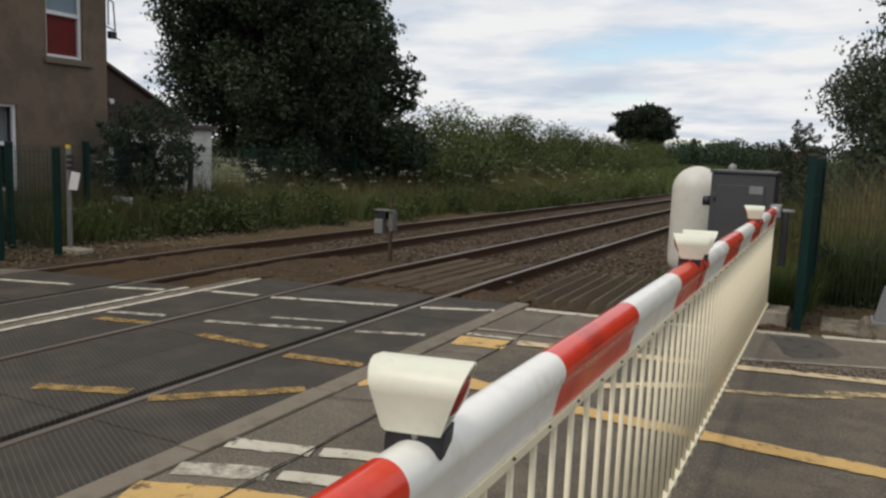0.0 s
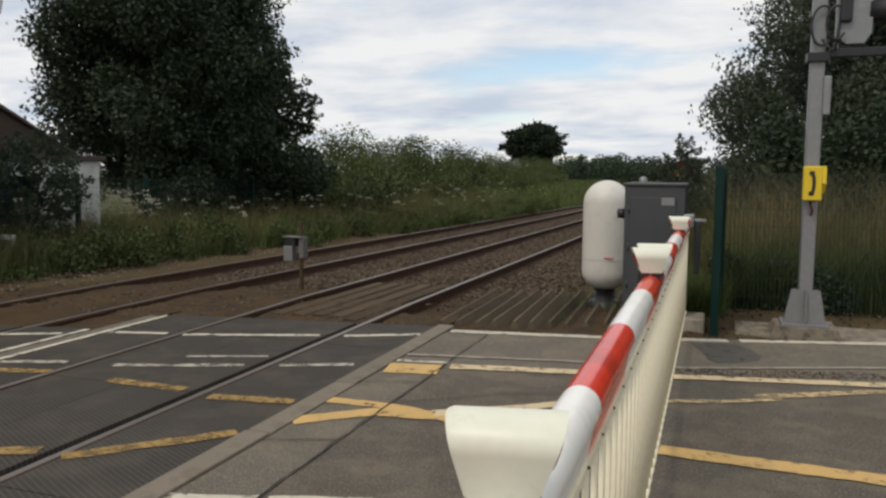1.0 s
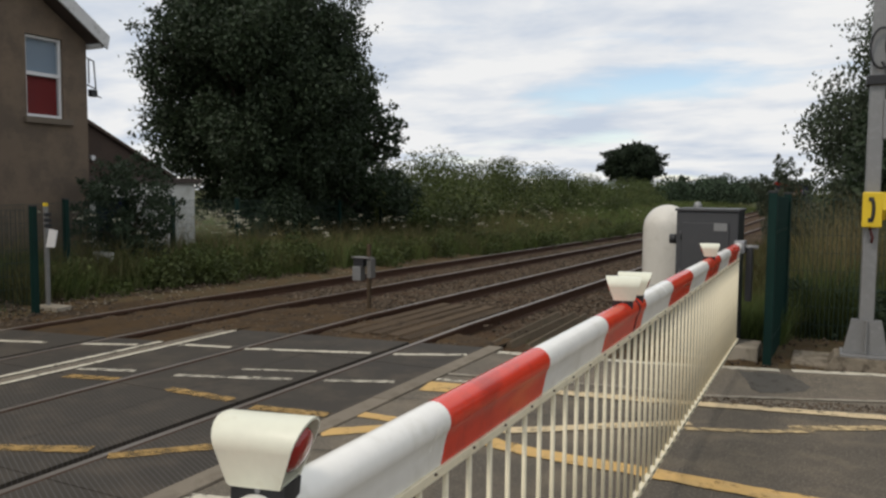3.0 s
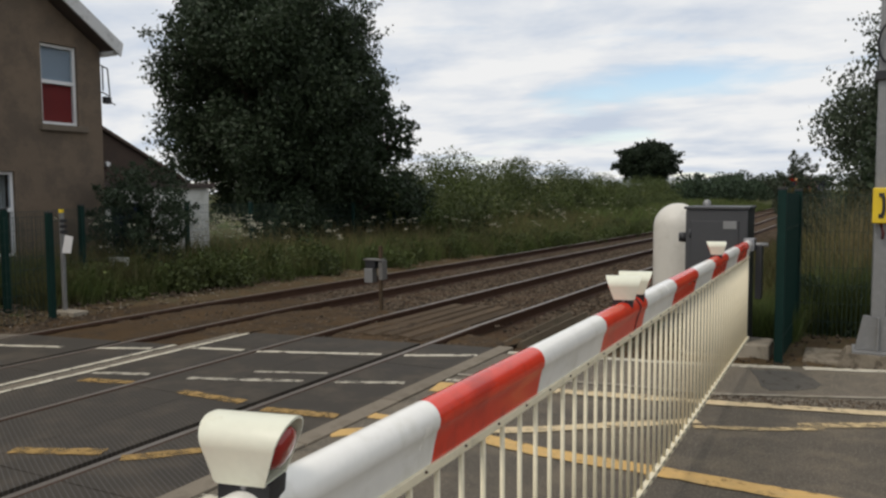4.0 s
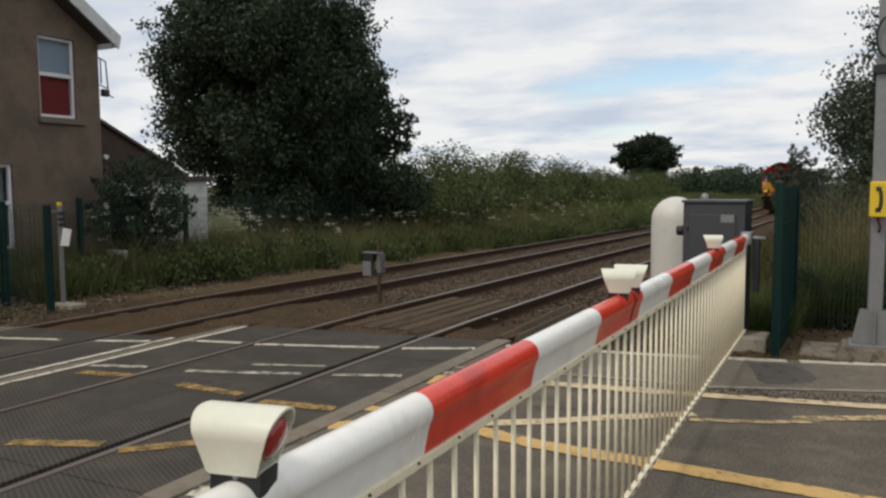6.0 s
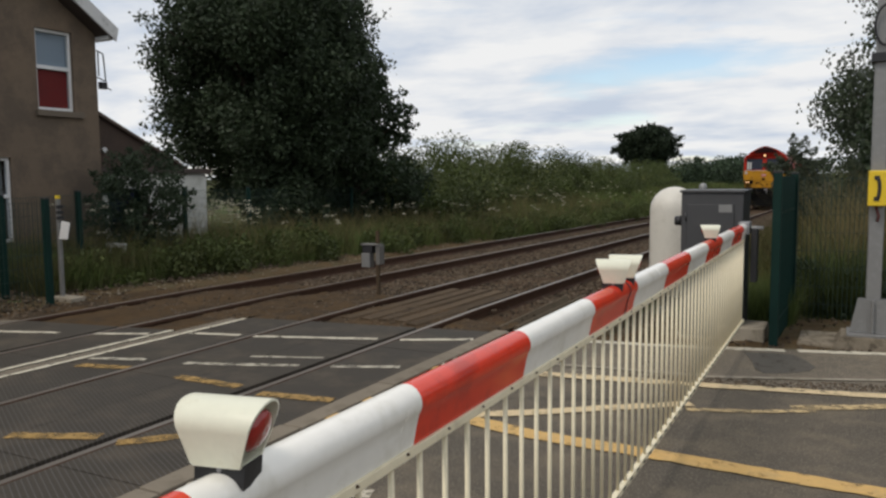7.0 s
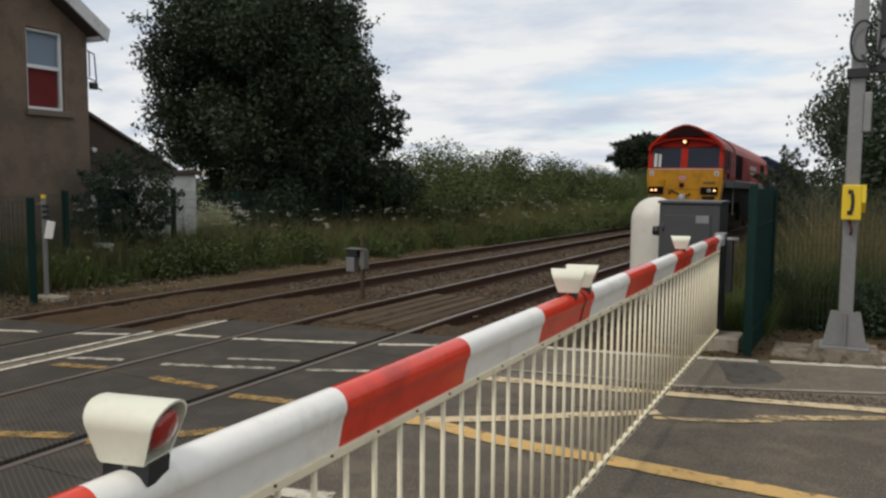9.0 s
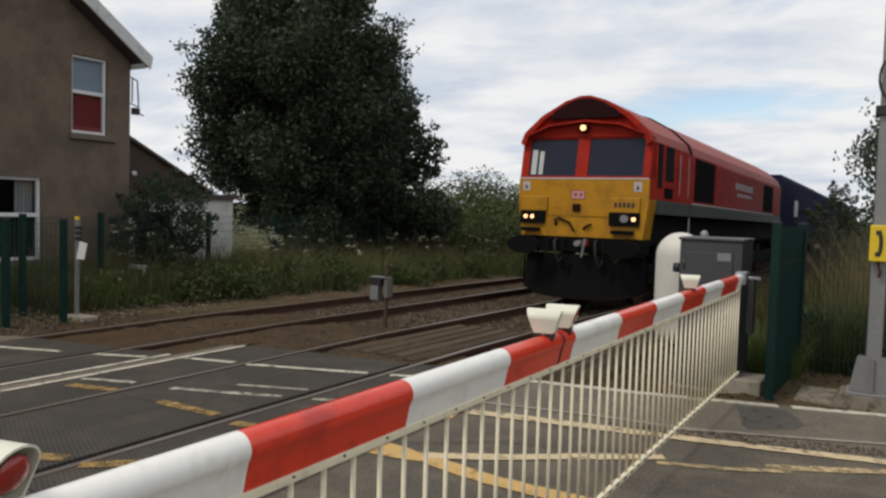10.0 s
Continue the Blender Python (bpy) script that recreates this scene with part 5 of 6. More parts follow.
grass_field("tall_grass", "tall unmown grass on the verge", -14.5, -8.2, 7.5, 45, 90000, 0.62, M["grass"], 31, 0.008, verge_line)
grass_field("seeding_grass", "pale seeding grass stems on the verge", -14.0, -8.4, 8.5, 40, 20000, 0.95, M["straw"], 33, 0.005, lambda x, y: verge_line(x + 0.4, y))
grass_field("far_grass", "rough grass along the line", -17, -8.4, 40, 120, 26000, 0.7, M["grass"], 34, 0.03)
grass_field("near_side_grass", "rough dry grass on the near side of the line", -1.6, 6.0, 13.5, 70, 40000, 0.6, M["grass_dry"], 35, 0.012)
grass_field("fence_grass", "tall dry grass behind the mesh fence", 0.25, 10, 11.2, 24, 40000, 0.95, M["grass"], 32, 0.006)
grass_field("fence_seed_grass", "pale seeding stems behind the mesh fence", 0.25, 10, 11.7, 16, 15000, 1.75, M["straw"], 38, 0.0045)
grass_field("nettle_grass", "dark green grass growing up through the nettles", 0.25, 9, 10.55, 12.0, 15000, 0.8, M["leaf_hedge"], 39, 0.007)
grass_field("post_weeds", "green weeds round the foot of the gate post", -0.75, 0.2, 9.6, 12.8, 3200, 0.5, M["grass"], 40, 0.006)
grass_field("pole_weeds", "short weeds round the concrete footing", -0.6, 4.5, 8.9, 10.6, 2600, 0.16, M["grass"], 36, 0.004)
grass_field("timber_weeds", "green weeds between the timbers and round the tank", -2.7, -0.9, 8.1, 12.6, 2600, 0.2, M["grass"], 37, 0.005, lambda x, y: (np.hypot(x + 1.5, y - 11) < 1.0) | (np.sin(7 * x) * np.sin(3 * y) > 0.55))


def verge_front(y):
    return -9.92 + 0.08 * min(max(y - 9.0, 0), 17)


hedge("verge_weeds", "leafy green weeds along the front of the verge", [(verge_front(y) - 0.5, y) for y in (8.3, 12, 17, 22, 30, 45)], 1.5, 0.95, 52000, 0.075, M["leaf_hedge"], 19, vary=0.75, category="weeds")
hedge("pale_weeds", "pale yellow-green weeds among the tall grass", [(verge_front(y) - 1.2, y) for y in (8.6, 12, 17, 22, 30, 45)], 2.0, 0.85, 16000, 0.07, M["leaf_light"], 20, vary=0.6, category="weeds")


def umbels():
    """Flat white flower heads on thin stems, scattered in the tall grass."""
    rng = np.random.default_rng(41)
    n = 170
    x, y = rng.uniform(-14.0, -9.2, n), 9.5 + 40 * rng.uniform(0, 1, n) ** 1.4
    ok = verge_line(x + 0.5, y)
    x, y = np.concatenate([x[ok], rng.uniform(-12.5, -11.2, 46)]), np.concatenate([y[ok], rng.uniform(12.2, 14.2, 46)])
    z = ground_z(x, y)
    h = rng.uniform(0.75, 1.25, len(x))
    stems_v, stems_f = blades(rng, np.stack([x, y, z], axis=1), 1.0, 0.006, 0.02)
    heads = []
    for i in range(len(x)):
        k = 16
        a, r = rng.uniform(0, 2 * np.pi, k), rng.uniform(0, 0.1, k)
        heads.append(np.stack([x[i] + r * np.cos(a), y[i] + r * np.sin(a), z[i] + h[i] + 0.015 * rng.normal(size=k) - 1.5 * r * r], axis=1))
    hv, hf = leaves(rng, np.concatenate(heads), 0.035)
    tagged(from_arrays("umbel_flowers", hv, hf, M["flower"]), "white flat-topped wild flower heads in the grass", "flowers", kind="stuff")
    tagged(from_arrays("flower_stems", stems_v, stems_f, M["grass"]), "thin green flower stems", "flower stems", kind="stuff")


umbels()


# ---- stones, timbers, bare earth ----
def stones(name, label, n, seed, mat, area, size, zoff, skew=0.0):
    rng = np.random.default_rng(seed)
    x0, x1, y0, y1 = area
    x, y = rng.uniform(x0, x1, n), y0 + (y1 - y0) * rng.uniform(0, 1, n) ** 1.6
    y = y + skew * x
    z = zoff(x, y)
    o = np.array([[1, 0, 0], [0, 1, 0], [-1, 0, 0], [0, -1, 0], [0, 0, 1], [0, 0, -1]], dtype=float)
    f = np.array([[0, 1, 4], [1, 2, 4], [2, 3, 4], [3, 0, 4], [1, 0, 5], [2, 1, 5], [3, 2, 5], [0, 3, 5]])
    s = size * rng.uniform(0.5, 1.4, (n, 1, 1)) * rng.uniform(0.6, 1.2, (n, 6, 1)) * np.array([1, 1, 0.7])
    a = rng.uniform(0, 2 * np.pi, n)
    R = np.stack([np.stack([np.cos(a), -np.sin(a)], axis=1), np.stack([np.sin(a), np.cos(a)], axis=1)], axis=1)
    v = o[None] * s
    v[:, :, :2] = np.einsum("nij,nkj->nki", R, v[:, :, :2])
    v += np.stack([x, y, z], axis=1)[:, None, :]
    tagged(from_arrays(name, v.reshape(-1, 3), (f[None] + 6 * np.arange(n)[:, None, None]).reshape(-1, 3), mat), label, "stones", kind="stuff")


def bed_z(x, y):
    return fall(y) - 0.158 - 0.12 * np.clip((np.abs(x + 5.5) - 3.6) / 0.9, 0, 1)


stones("ballast_stones", "loose brown ballast stones between the rails", 42000, 51, M["stone"], (-9.4, -1.2, 9.3, 48), 0.036, bed_z)
stones("verge_stones", "scattered stones and clippings on the verge", 1500, 52, M["stone"], (-10.6, -8.6, 6.0, 16), 0.03, lambda x, y: ground_z(x, y) + 0.05)
stones("footing_rubble", "small rubble on the bare earth by the pole", 700, 53, M["stone"], (-0.9, 5.0, 8.3, 10.4), 0.022, lambda x, y: 0.0 * x - 0.015)


stones("kerb_rubble", "dirt and small stones along the worn kerb", 1500, 56, M["stone"], (-0.9, 4.0, 6.6, 6.82), 0.014, lambda x, y: 0.0 * x + 0.004, 0.27)
stones("mud_rubble", "small stones and clods lying on the packed mud", 1500, 54, M["stone"], (-9.0, -2.7, 7.3, 11), 0.024, lambda x, y: fall(y) - 0.05 - 0.09 * np.clip((y - 9.0) / 1.6, 0, 1))
stones("verge_litter", "pale stones and dry clippings on the dusty verge", 900, 55, M["concrete"], (-10.6, -9.0, 6.0, 22), 0.02, lambda x, y: fall(y) - 0.055 - 0.10 * np.clip((x + 9.2) / 0.7, 0, 1))


def earth(name, label, xs, ys, zf, mat, seed, rough=0.012):
    rng = np.random.default_rng(seed)
    X, Y = np.meshgrid(xs, ys, indexing="ij")
    Z = zf(X, Y) + rng.normal(size=X.shape) * rough
    v = np.stack([X, Y, Z], axis=-1).reshape(-1, 3)
    i, j = np.meshgrid(np.arange(len(xs) - 1), np.arange(len(ys) - 1), indexing="ij")
    a = (i * len(ys) + j).ravel()
    f = np.stack([a, a + len(ys), a + len(ys) + 1, a + 1], axis=1)
    tagged(from_arrays(name, v, f, mat, smooth=True), label, "earth", kind="structure")


earth("bare_earth", "bare brown earth beside the footway", np.arange(-1.0, 12, 0.12), np.arange(7.9, 10.9, 0.12), lambda X, Y: -0.03 - 0.06 * np.clip(Y - 9.8, 0, 1), M["verge"], 61)
earth("tank_earth", "trodden brown earth round the tank and timbers", np.arange(-2.0, -0.85, 0.1), np.arange(7.75, 12.6, 0.12), lambda X, Y: ground_z(X, Y) + 0.014, M["mud"], 60, 0.006)
earth("verge_earth", "dusty brown earth strip with clippings beside the rails", np.arange(-10.9, -8.5, 0.12), np.arange(5.2, 22, 0.15), lambda X, Y: fall(Y) - 0.06 - 0.10 * np.clip((X + 9.2) / 0.7, 0, 1), M["verge"], 62)
for e_no, (ex0, ex1, ey0, ey1) in enumerate(((-3.42, -2.7, 7.6, 8.6), (-4.92, -3.52, 7.55, 10.6), (-6.59, -5.95, 6.2, 10.4), (-5.95, -5.02, 7.15, 10.4), (-8.09, -6.69, 6.0, 10.8), (-9.0, -8.2, 5.9, 9.0))):
    earth("packed_mud", "packed brown mud over the sleepers beside the panels", np.linspace(ex0, ex1, 10), np.arange(ey0, ey1, 0.12), lambda X, Y: fall(Y) - 0.05 - 0.09 * np.clip((Y - 9.0) / 1.6, 0, 1), M["mud"], 63 + e_no, 0.008)


def timbers():
    """Three-cornered timbers laid along the line to keep walkers off."""
    g = thing("timber_guard", "weathered three-cornered guard timbers laid beside the rails", "guard timbers", kind="structure")
    rng = np.random.default_rng(71)
    bm = B()
    prism(bm, [(-0.085, -0.02), (0.085, -0.02), (0.012, 0.115), (-0.012, 0.115)], -1.32, 1.32, axis="y")
    proto = part("timber", bm, M["timber_grey"], g)
    for i in range(10):
        ob = proto if i == 0 else new("timber", proto.data)
        ob.parent = g
        ob.location = (-2.86 + 0.195 * i, 9.58 + 0.05 * i + rng.normal() * 0.04, -0.15 - 0.01 * (i < 3) + rng.normal() * 0.006)
        ob.rotation_euler = (-0.006, rng.normal() * 0.05, rng.normal() * 0.012 + 0.03)
    bm = B()
    prism(bm, [(-0.11, -0.02), (0.11, -0.02), (0.07, 0.05), (-0.07, 0.055)], -1.5, 1.5, axis="y")
    proto = part("brown_timber", bm, M["timber_old"], g)
    for i in range(5):
        ob = proto if i == 0 else new("brown_timber", proto.data)
        ob.parent = g
        ob.location = (-4.74 + 0.24 * i, 9.5 + rng.normal() * 0.05, -0.10)
        ob.rotation_euler = (-0.012, rng.normal() * 0.06, rng.normal() * 0.01)


timbers()


# ---- train ----
def bars(bm, x0, x1, z0, z1, n, y0, y1, gap=0.35):
    """Upright bars that stand for lettering."""
    w = (x1 - x0) / n
    for i in range(n):
        box(bm, x0 + w * i, x0 + w * (i + 1 - gap), y0, y1, z0, z1)


ROOF = [(1.32, 3.0), (1.24, 3.22), (0.88, 3.57), (0.40, 3.86), (0.1, 3.96), (-0.1, 3.96), (-0.40, 3.86), (-0.88, 3.57), (-1.24, 3.22), (-1.32, 3.0)]
LOCO_L = 17.6


def locomotive():
    t = thing("locomotive", "red diesel locomotive with a yellow nose and lit headlamps", "locomotive")
    R, Yw, K = M["loco_red"], M["loco_yellow"], M["loco_black"]
    # body sides and roof behind the cab
    bm = B()
    prism(bm, [(-1.32, 1.85), (1.32, 1.85), (1.32, 3.0), (-1.32, 3.0)], 3.05, LOCO_L)
    part("body", bm, R, t)
    bm = B()
    prism(bm, ROOF, 3.12, LOCO_L - 0.2)
    part("roof", bm, M["loco_roof_lit"], t)
    bm = B()
    prism(bm, [(x * 1.012, z + 0.03) for x, z in ROOF] + [(x * 0.97, z - 0.03) for x, z in ROOF[::-1]], 2.98, 3.16)
    part("roof_joint", bm, K, t, "dark roof joint")
    # cab
    bm = B()
    prism(bm, [(0.30, 2.25), (3.0, 2.25), (3.0, 3.02), (0.30, 3.02)], -1.32, 1.32, axis="x")
    prism(bm, [(0.03, 1.85), (3.0, 1.85), (3.0, 2.25), (0.03, 2.25)], -1.32, 1.32, axis="x")
    cab = part("cab", bm, R, t)
    bm = B()
    prism(bm, ROOF, 0.22, 2.98)
    part("cab_roof", bm, M["loco_roof_lit"], cab)
    bm = B()
    prism(bm, [(1.28, 3.12)] + ROOF[1:-1] + [(-1.28, 3.12)], 0.12, 0.22)
    prism(bm, ROOF + [(x * 0.93, z - 0.07) for x, z in ROOF[::-1]], 0.0, 0.125)
    part("brow", bm, R, cab, "red roof brow over the windscreens")
    # flat plate under the peak: the recess's shade is put into its dark red
    bm = B()
    prism(bm, [(0.72, 3.5), (0.62, 3.66), (0.34, 3.82), (0.14, 3.9), (-0.14, 3.9), (-0.34, 3.82), (-0.62, 3.66), (-0.72, 3.5)], -0.01, 0.125)
    part("horn_recess", bm, M["loco_dark_red"], cab, "flat dark red plate coloured as the shaded recess under the roof peak")
    bm = B()
    prism(bm, [(1.2, 3.16), (0.7, 3.38), (0.0, 3.46), (-0.7, 3.38), (-1.2, 3.16), (-1.2, 3.13), (-0.7, 3.34), (0.0, 3.42), (0.7, 3.34), (1.2, 3.13)], -0.03, 0.13)
    part("visor", bm, R, cab)
    # raked front with pillars
    bm = B()
    for x0, x1 in ((-1.30, -1.14), (-0.15, 0.09), (1.17, 1.30)):
        prism(bm, [(0.0, 2.25), (0.30, 2.25), (0.30, 3.12), (0.15, 3.12)], x0, x1, axis="x")
    for z0, z1 in ((2.25, 2.30), (3.08, 3.14)):
        y0, y1 = (z0 - 2.25) * 0.172, (z1 - 2.25) * 0.172
        for x0, x1 in ((-1.14, -0.15), (0.09, 1.17)):
            prism(bm, [(y0, z0), (0.3, z0), (0.3, z1), (y1, z1)], x0, x1, axis="x")
    part("front_frame", bm, R, cab)
    for x0, x1 in ((-1.14, -0.15), (0.09, 1.17)):
        bm = B()
        prism(bm, [(0.03, 2.29), (0.05, 2.29), (0.19, 3.09), (0.17, 3.09)], x0, x1, axis="x")
        w = part("windscreen", bm, M["glass_dark"], cab, "dark windscreen")
        for seal in ([(0.018, 2.27), (0.045, 2.27), (0.05, 2.30), (0.022, 2.30)], [(0.158, 3.07), (0.19, 3.07), (0.195, 3.1), (0.163, 3.1)]):
            bm = B()
            prism(bm, seal, x0, x1, axis="x")
            part("seal", bm, K, w)
    bm = B()
    prism(bm, [(0.022, 2.33), (0.027, 2.33), (0.115, 2.86), (0.11, 2.86)], -1.09, -0.98, axis="x")
    prism(bm, [(0.022, 2.33), (0.027, 2.33), (0.108, 2.83), (0.103, 2.83)], -0.93, -0.84, axis="x")
    part("sun_blind", bm, M["cab_sill"], cab, "pale panel behind the windscreen")
    # yellow nose
    bm = B()
    prism(bm, [(-1.31, 2.25), (1.31, 2.25), (1.31, 1.75), (1.22, 1.03), (-1.22, 1.03), (-1.31, 1.75)], -0.01, 0.5)
    nose = part("nose", bm, Yw, t, "yellow warning panel nose")
    bm = B()
    box(bm, -1.22, -0.68, -0.06, -0.008, 1.56, 1.86, 0.01)
    part("lamp_panel", bm, Yw, nose)
    bm = B()
    box(bm, 0.6, 1.16, -0.06, -0.008, 1.56, 1.86, 0.01)
    part("lamp_panel", bm, Yw, nose)
    for x0, x1, lit in ((-1.24, -0.72, (-1.12, -0.98)), (0.58, 1.16, (1.06,))):
        bm = B()
        box(bm, x0, x1, -0.075, -0.008, 1.29, 1.56, 0.012)
        hb = part("headlamp_box", bm, K, nose, "black headlamp box")
        for x in lit:
            bm = B()
            tube(bm, (x, -0.078, 1.43), (x, -0.084, 1.43), 0.042, 0.036, 14)
            part("headlamp", bm, M["lamp_glow"], hb, "lit headlamp")
        if lit[0] > 0:
            bm = B()
            tube(bm, (0.88, -0.078, 1.43), (0.88, -0.09, 1.43), 0.085, 0.07, 16)
            part("dark_lamp", bm, M["lamp_dead"], hb, "unlit round lamp")
        bm = B()
        box(bm, x0 + 0.06, x1 - 0.1, -0.14, -0.008, 1.12, 1.2, 0.01)
        part("step", bm, K, nose, "black step")
    bm = B()
    box(bm, -1.3, 1.3, -0.016, 0.02, 2.235, 2.262)
    part("nose_edge", bm, M["cab_sill"], nose, "pale edge strip")
    bm = B()
    box(bm, -1.2, 1.2, -0.018, -0.009, 1.455, 1.465)
    part("nose_seam", bm, M["loco_dark_red"], nose)
    for x in (-1.15, 1.1):
        bm = B()
        box(bm, x - 0.075, x + 0.075, -0.016, -0.009, 1.99, 2.18)
        s_ = part("warning_square", bm, M["white_mark"], nose, "small white warning square")
        bm = B()
        prism(bm, [(x - 0.035, 2.03), (x + 0.035, 2.03), (x, 2.13)], -0.02, -0.016)
        part("triangle", bm, M["print_black"], s_)
    bm = B()
    box(bm, -0.2, 0.08, -0.016, -0.009, 1.82, 2.0)
    lg = part("emblem", bm, M["white_mark"], nose, "white emblem with a red edge and red bars")
    bm = B()
    for a in ((-0.2, 0.08, 1.82, 1.84), (-0.2, 0.08, 1.98, 2.0), (-0.2, -0.18, 1.84, 1.98), (0.06, 0.08, 1.84, 1.98), (-0.15, -0.07, 1.87, 1.95), (-0.04, 0.03, 1.87, 1.95)):
        box(bm, a[0], a[1], -0.02, -0.016, a[2], a[3])
    part("emblem_bars", bm, M["print_red"], lg)
    bm = B()
    bars(bm, 0.68, 1.09, 1.66, 1.76, 5, -0.064, -0.0595)
    part("number_bars", bm, M["print_black"], nose, "black bars in place of lettering")
    bm = B()
    box(bm, -0.16, 0.0, -0.06, -0.008, 1.56, 1.72, 0.02)
    part("socket", bm, M["loco_dark_red"], nose, "orange-red socket cover")
    bm = B()
    pipe(bm, [(-0.48, -0.05, 1.25), (-0.5, -0.05, 1.38), (-0.42, -0.05, 1.42), (-0.2, -0.06, 1.32), (-0.1, -0.06, 1.14)], 0.022)
    part("brake_pipe", bm, K, nose, "black brake pipe")
    bm = B()
    pipe(bm, [(0.08, -0.03, 1.2), (0.12, -0.06, 1.25), (0.24, -0.05, 1.3)], 0.024)
    part("brake_pipe", bm, K, nose, "short black pipe")
    bm = B()
    tube(bm, (-0.03, 0.13, 3.30), (-0.03, 0.02, 3.30), 0.105, 0.1, 16)
    hl = part("top_lamp_housing", bm, M["loco_dark_red"], cab)
    bm = B()
    tube(bm, (-0.03, 0.02, 3.30), (-0.03, 0.01, 3.30), 0.06, 0.055, 16)
    part("top_lamp", bm, M["lamp_glow"], hl, "lit marker lamp")
    # buffers, beam, plough
    bm = B()
    box(bm, -1.25, 1.25, 0.0, 0.4, 0.7, 1.03, 0.03)
    beam = part("buffer_beam", bm, K, t)
    for x in (-0.98, 0.98):
        bm = B()
        tube(bm, (x, 0.0, 0.86), (x, -0.42, 0.86), 0.13, 0.12, 12)
        oval = [(x + 0.33 * math.cos(a), 0.84 + 0.19 * math.sin(a)) for a in np.linspace(0, 2 * math.pi, 24, endpoint=False)]
        prism(bm, oval, -0.5, -0.42)
        part("buffer", bm, K, beam)
        bm = B()
        for k in range(3):
            box(bm, x * 1.22 - 0.14, x * 1.22 + 0.14, 0.42, 0.62, 0.22 + 0.24 * k, 0.25 + 0.24 * k)
        for q in (-0.14, 0.14):
            box(bm, x * 1.22 + q - 0.012, x * 1.22 + q + 0.012, 0.42, 0.46, 0.2, 1.0)
        part("cab_steps", bm, K, beam, "black iron cab steps")
    for k, (xa, drop) in enumerate(((-0.62, 0.46), (-0.46, 0.4), (-0.3, 0.5), (0.36, 0.44), (0.52, 0.5), (0.66, 0.38))):
        bm = B()
        pipe(bm, [(xa, -0.02, 0.98), (xa, -0.14, 0.94), (xa + 0.03, -0.18, 0.94 - drop * 0.6), (xa + 0.09, -0.15, 0.94 - drop), (xa + 0.16, -0.06, 0.94 - drop * 0.8)], 0.02)
        part("hose", bm, M["hose_grey"] if k % 2 else K, beam, "hanging rubber brake hose")
    bm = B()
    tube(bm, (0.05, -0.3, 0.9), (0.05, 0.0, 0.9), 0.06, 0.07, 8)
    tube(bm, (0.18, -0.2, 1.0), (0.14, -0.25, 0.62), 0.025, None, 6)
    part("coupling", bm, M["steel_dull"], beam)
    bm = B()
    box(bm, 0.13, 0.2, -0.12, -0.02, 0.84, 0.98, 0.01)
    part("air_tap", bm, M["loco_red"], beam, "small red air tap")
    bm = B()
    rows = []
    for x, y, lo in ((-1.2, 0.12, 0.2), (-0.85, -0.03, 0.12), (-0.45, -0.12, 0.1), (0.0, -0.16, 0.1), (0.45, -0.12, 0.1), (0.85, -0.03, 0.12), (1.2, 0.12, 0.2)):
        rows.append([bm.verts.new(p) for p in ((x, y, lo), (x, y + 0.08, 0.36), (x, y + 0.14, 0.66), (x, y + 0.32, 0.66), (x, y + 0.3, lo))])
    for p, q in zip(rows, rows[1:]):
        for k in range(5):
            bm.faces.new((p[k], q[k], q[(k + 1) % 5], p[(k + 1) % 5]))
    bm.faces.new(rows[0])
    bm.faces.new(rows[-1])
    part("plough", bm, K, t, "black snow plough")
    # side details, both sides
    for s in (-1, 1):
        def side(x0, x1):
            return (x0, x1) if s > 0 else (-x1, -x0)
        bm = B()
        box(bm, *side(1.30, 1.345), 3.1, LOCO_L, 1.55, 1.84, 0.01)
        box(bm, *side(1.29, 1.335), 0.5, 3.1, 1.55, 1.84, 0.01)
        sl = part("side_sill", bm, M["loco_sill"], t, "grey-green side sill")
        bm = B()
        box(bm, *side(1.30, 1.36), 3.3, LOCO_L - 2.0, 1.84, 1.875)
        part("white_strip", bm, M["white_mark"], sl)
        bm = B()
        box(bm, *side(1.315, 1.335), 0.5, 0.78, 2.1, 3.0, 0.004)
        box(bm, *side(1.315, 1.335), 1.05, 1.62, 2.28, 3.0, 0.004)
        part("side_window", bm, M["side_glass"], cab, "dark side window")
        bm = B()
        box(bm, *side(1.315, 1.335), 1.0, 1.6, 1.9, 2.12, 0.004)
        part("side_vent", bm, M["loco_recess"], cab)
        bm = B()
        box(bm, *side(1.318, 1.33), 2.0, 2.75, 1.9, 2.98, 0.006)
        dr = part("cab_door", bm, R, cab)
        bm = B()
        for y in (2.02, 2.78):
            tube(bm, (s * 1.36, y, 2.0), (s * 1.36, y, 2.9), 0.009, None, 6)
        part("handrail", bm, M["white_mark"], dr, "pale handrail")
        bm = B()
        box(bm, *side(1.315, 1.33), 3.5, 5.6, 1.92, 2.96, 0.005)
        part("grille", bm, M["loco_recess"], t, "dark radiator grille")
        bm = B()
        box(bm, *side(1.315, 1.33), 13.4, 15.6, 1.92, 2.9, 0.005)
        part("rear_grille", bm, M["loco_recess"], t, "dark rear grille")
        bm = B()
        for i in range(15):
            z = 1.93 + 0.07 * i
            prism(bm, [(s * 1.318, z), (s * 1.345, z + 0.01), (s * 1.318, z + 0.055)], 5.75, 13.2)
        part("louvres", bm, R, t, "red louvred side panel")
        bm = B()
        for i in range(9):
            box(bm, *side(1.345, 1.35), 8.3 + 0.32 * i, 8.5 + 0.32 * i, 2.46, 2.66)
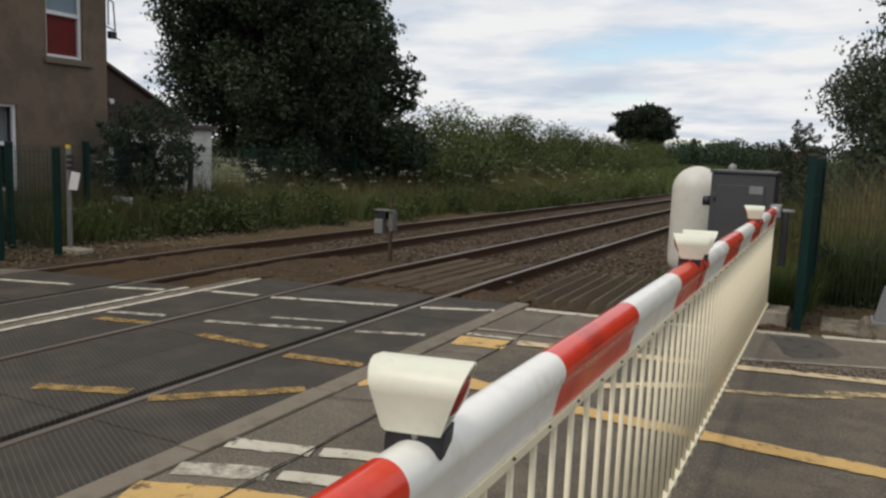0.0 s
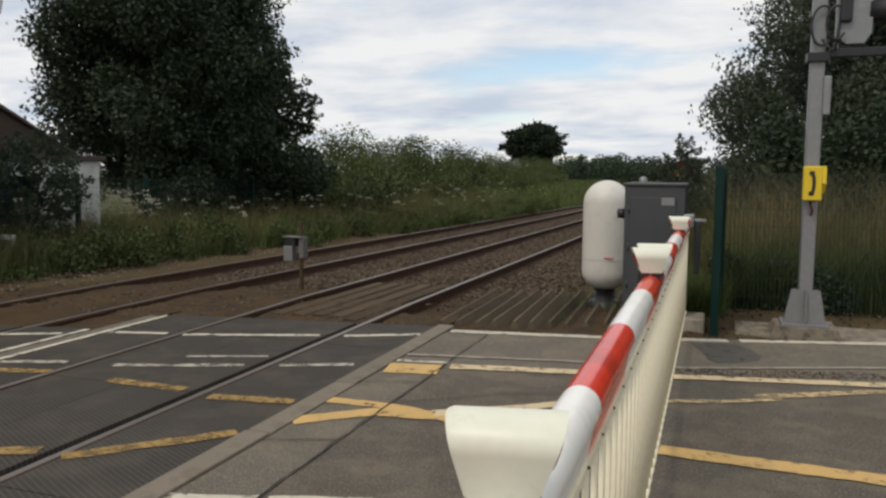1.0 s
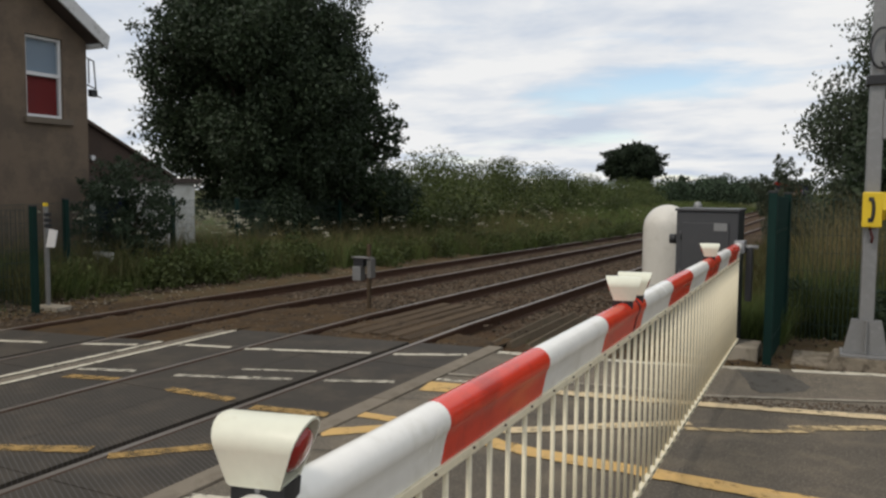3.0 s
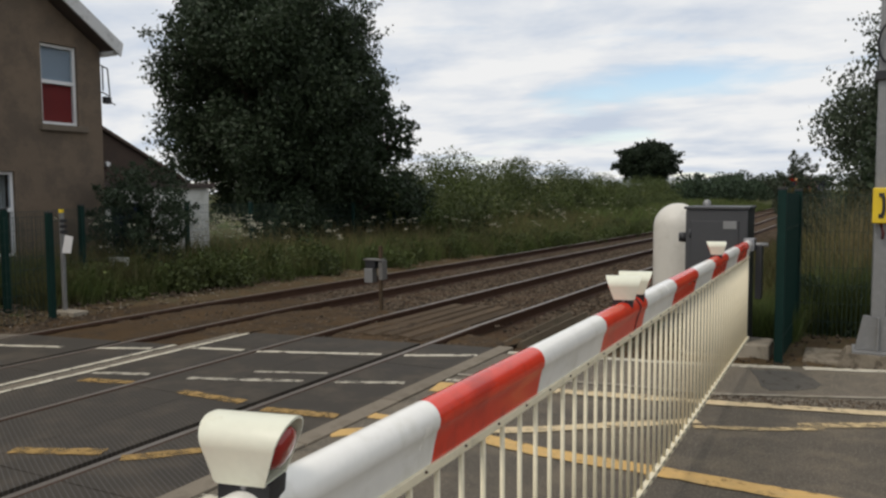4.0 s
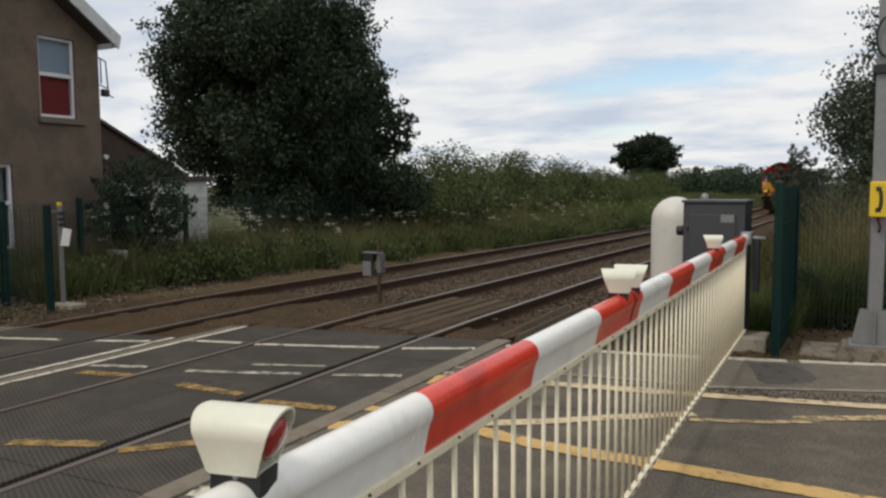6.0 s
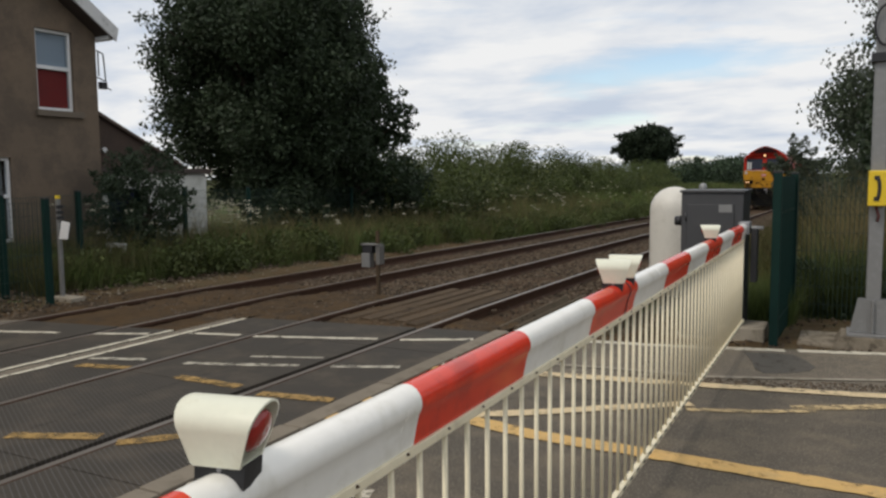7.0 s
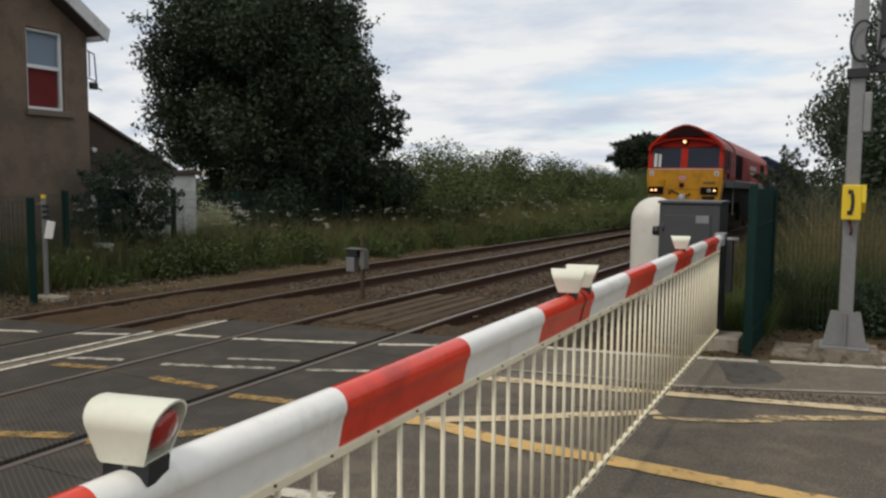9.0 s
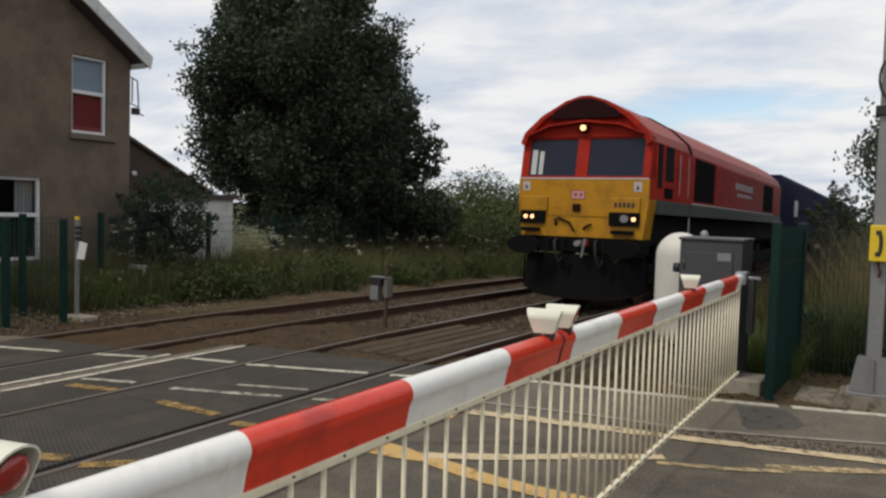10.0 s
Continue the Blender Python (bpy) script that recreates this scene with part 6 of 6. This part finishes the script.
        for i in range(12):
            box(bm, *side(1.345, 1.35), 8.6 + 0.2 * i, 8.72 + 0.2 * i, 2.26, 2.36)
        part("lettering_bars", bm, M["white_mark"], t, "pale bars in place of lettering")
        for y in (3.3, 16.6):
            bm = B()
            tube(bm, (s * 1.28, y, 0.5), (s * 1.28, y, 1.6), 0.02, None, 6)
            part("step_rail", bm, M["white_mark"], t)
    bm = B()
    box(bm, -1.15, 1.15, 0.3, LOCO_L - 0.2, 0.9, 1.56, 0.02)
    box(bm, -1.2, 1.2, 6.4, 11.2, 0.3, 0.9, 0.05)
    part("underframe", bm, K, t)
    wheels = []
    for y0 in (1.3, LOCO_L - 4.9):
        bm = B()
        for x in (-1.08, 1.08):
            box(bm, x - 0.07, x + 0.07, y0 - 0.5, y0 + 4.1, 0.45, 0.85, 0.03)
        part("bogie_frame", bm, K, t)
        for i in range(3):
            bm = B()
            for x in (-0.75, 0.75):
                tube(bm, (x - 0.06, 0, 0), (x + 0.06, 0, 0), 0.53, None, 24)
                tube(bm, (x * 1.09, 0, 0), (x * 1.16, 0, 0), 0.15, 0.13, 10)
            tube(bm, (-0.7, 0, 0), (0.7, 0, 0), 0.09, None, 8)
            w = part("wheelset", bm, M["rail_rust"], t)
            w.location = (0, y0 + 1.8 * i, 0.53)
            wheels.append(w)
    # settle the upper works on the bogies: the drawn heights start at a low buffer line
    for ob in t.children_recursive:
        if ob.name.split(".")[0] not in ("wheelset", "bogie_frame"):
            for v in ob.data.vertices:
                z = v.co.z
                v.co.z = 4.05 - (3.95 - z) * 0.925 if z > 0.6 else z * 1.58
    return t, wheels


def wagon(i):
    t = thing("wagon", "dark blue ribbed container wagon behind the locomotive", "wagon", group="wagons of the train")
    bm = B()
    box(bm, -1.22, 1.22, 0.3, 14, 1.15, 3.75, 0.03)
    c = part("container", bm, M["container_blue"], t)
    bm = B()
    for s in (-1, 1):
        for k in range(46):
            y = 0.5 + 0.29 * k
            box(bm, s * 1.22 - 0.02, s * 1.22 + 0.02, y, y + 0.12, 1.3, 3.6)
    for k in range(8):
        box(bm, -1.1 + 0.29 * k, -1.0 + 0.29 * k, 0.27, 0.3, 1.3, 3.6)
    part("ribs", bm, M["container_blue"], c)
    bm = B()
    box(bm, 1.2, 1.25, 4.8, 6.0, 2.2, 2.9)
    part("panel_mark", bm, M["white_mark"], c, "white square mark")
    bm = B()
    box(bm, -1.2, 1.2, 0.0, 14.2, 0.85, 1.15, 0.02)
    part("underframe", bm, M["loco_black"], t)
    for y in (2.0, 12.0):
        bm = B()
        for x in (-0.9, 0.9):
            box(bm, x - 0.07, x + 0.07, y - 1.4, y + 1.4, 0.4, 0.8, 0.02)
        part("bogie", bm, M["loco_black"], t)
    return t


LOCO, WHEELS = locomotive()
WAGONS = [wagon(i) for i in range(3)]
TRAIN = [(0, 119.8), (1, 113.4), (2, 106.2), (3, 98.4), (4, 89.7), (5, 80.0), (5.5, 74.6), (6, 68.5), (6.5, 62.0), (7, 55.4), (7.5, 48.9), (8, 42.3), (8.5, 35.7), (9, 28.9), (9.5, 21.8), (10, 14.55)]


def motions():
    def rows(offset):
        return [(t, pose(-4.2225, y + offset, float(fall(y + offset)), -0.6 if y + offset < 56 else 0)) for t, y in TRAIN]
    walk(LOCO, rows(0))
    for i, w in enumerate(WAGONS):
        walk(w, rows(LOCO_L + 0.5 + 14.6 * i))
    # the wheels roll on the rails
    ts, ys = [t for t, _ in TRAIN], [y for _, y in TRAIN]
    steps = [i * 0.1 / 3 for i in range(301)]
    for w in WHEELS:
        c = w.location.copy()
        walk(w, [(t, pose(c.x, c.y, c.z, math.degrees((119.8 - float(np.interp(t, ts, ys))) / 0.53))) for t in steps])


motions()
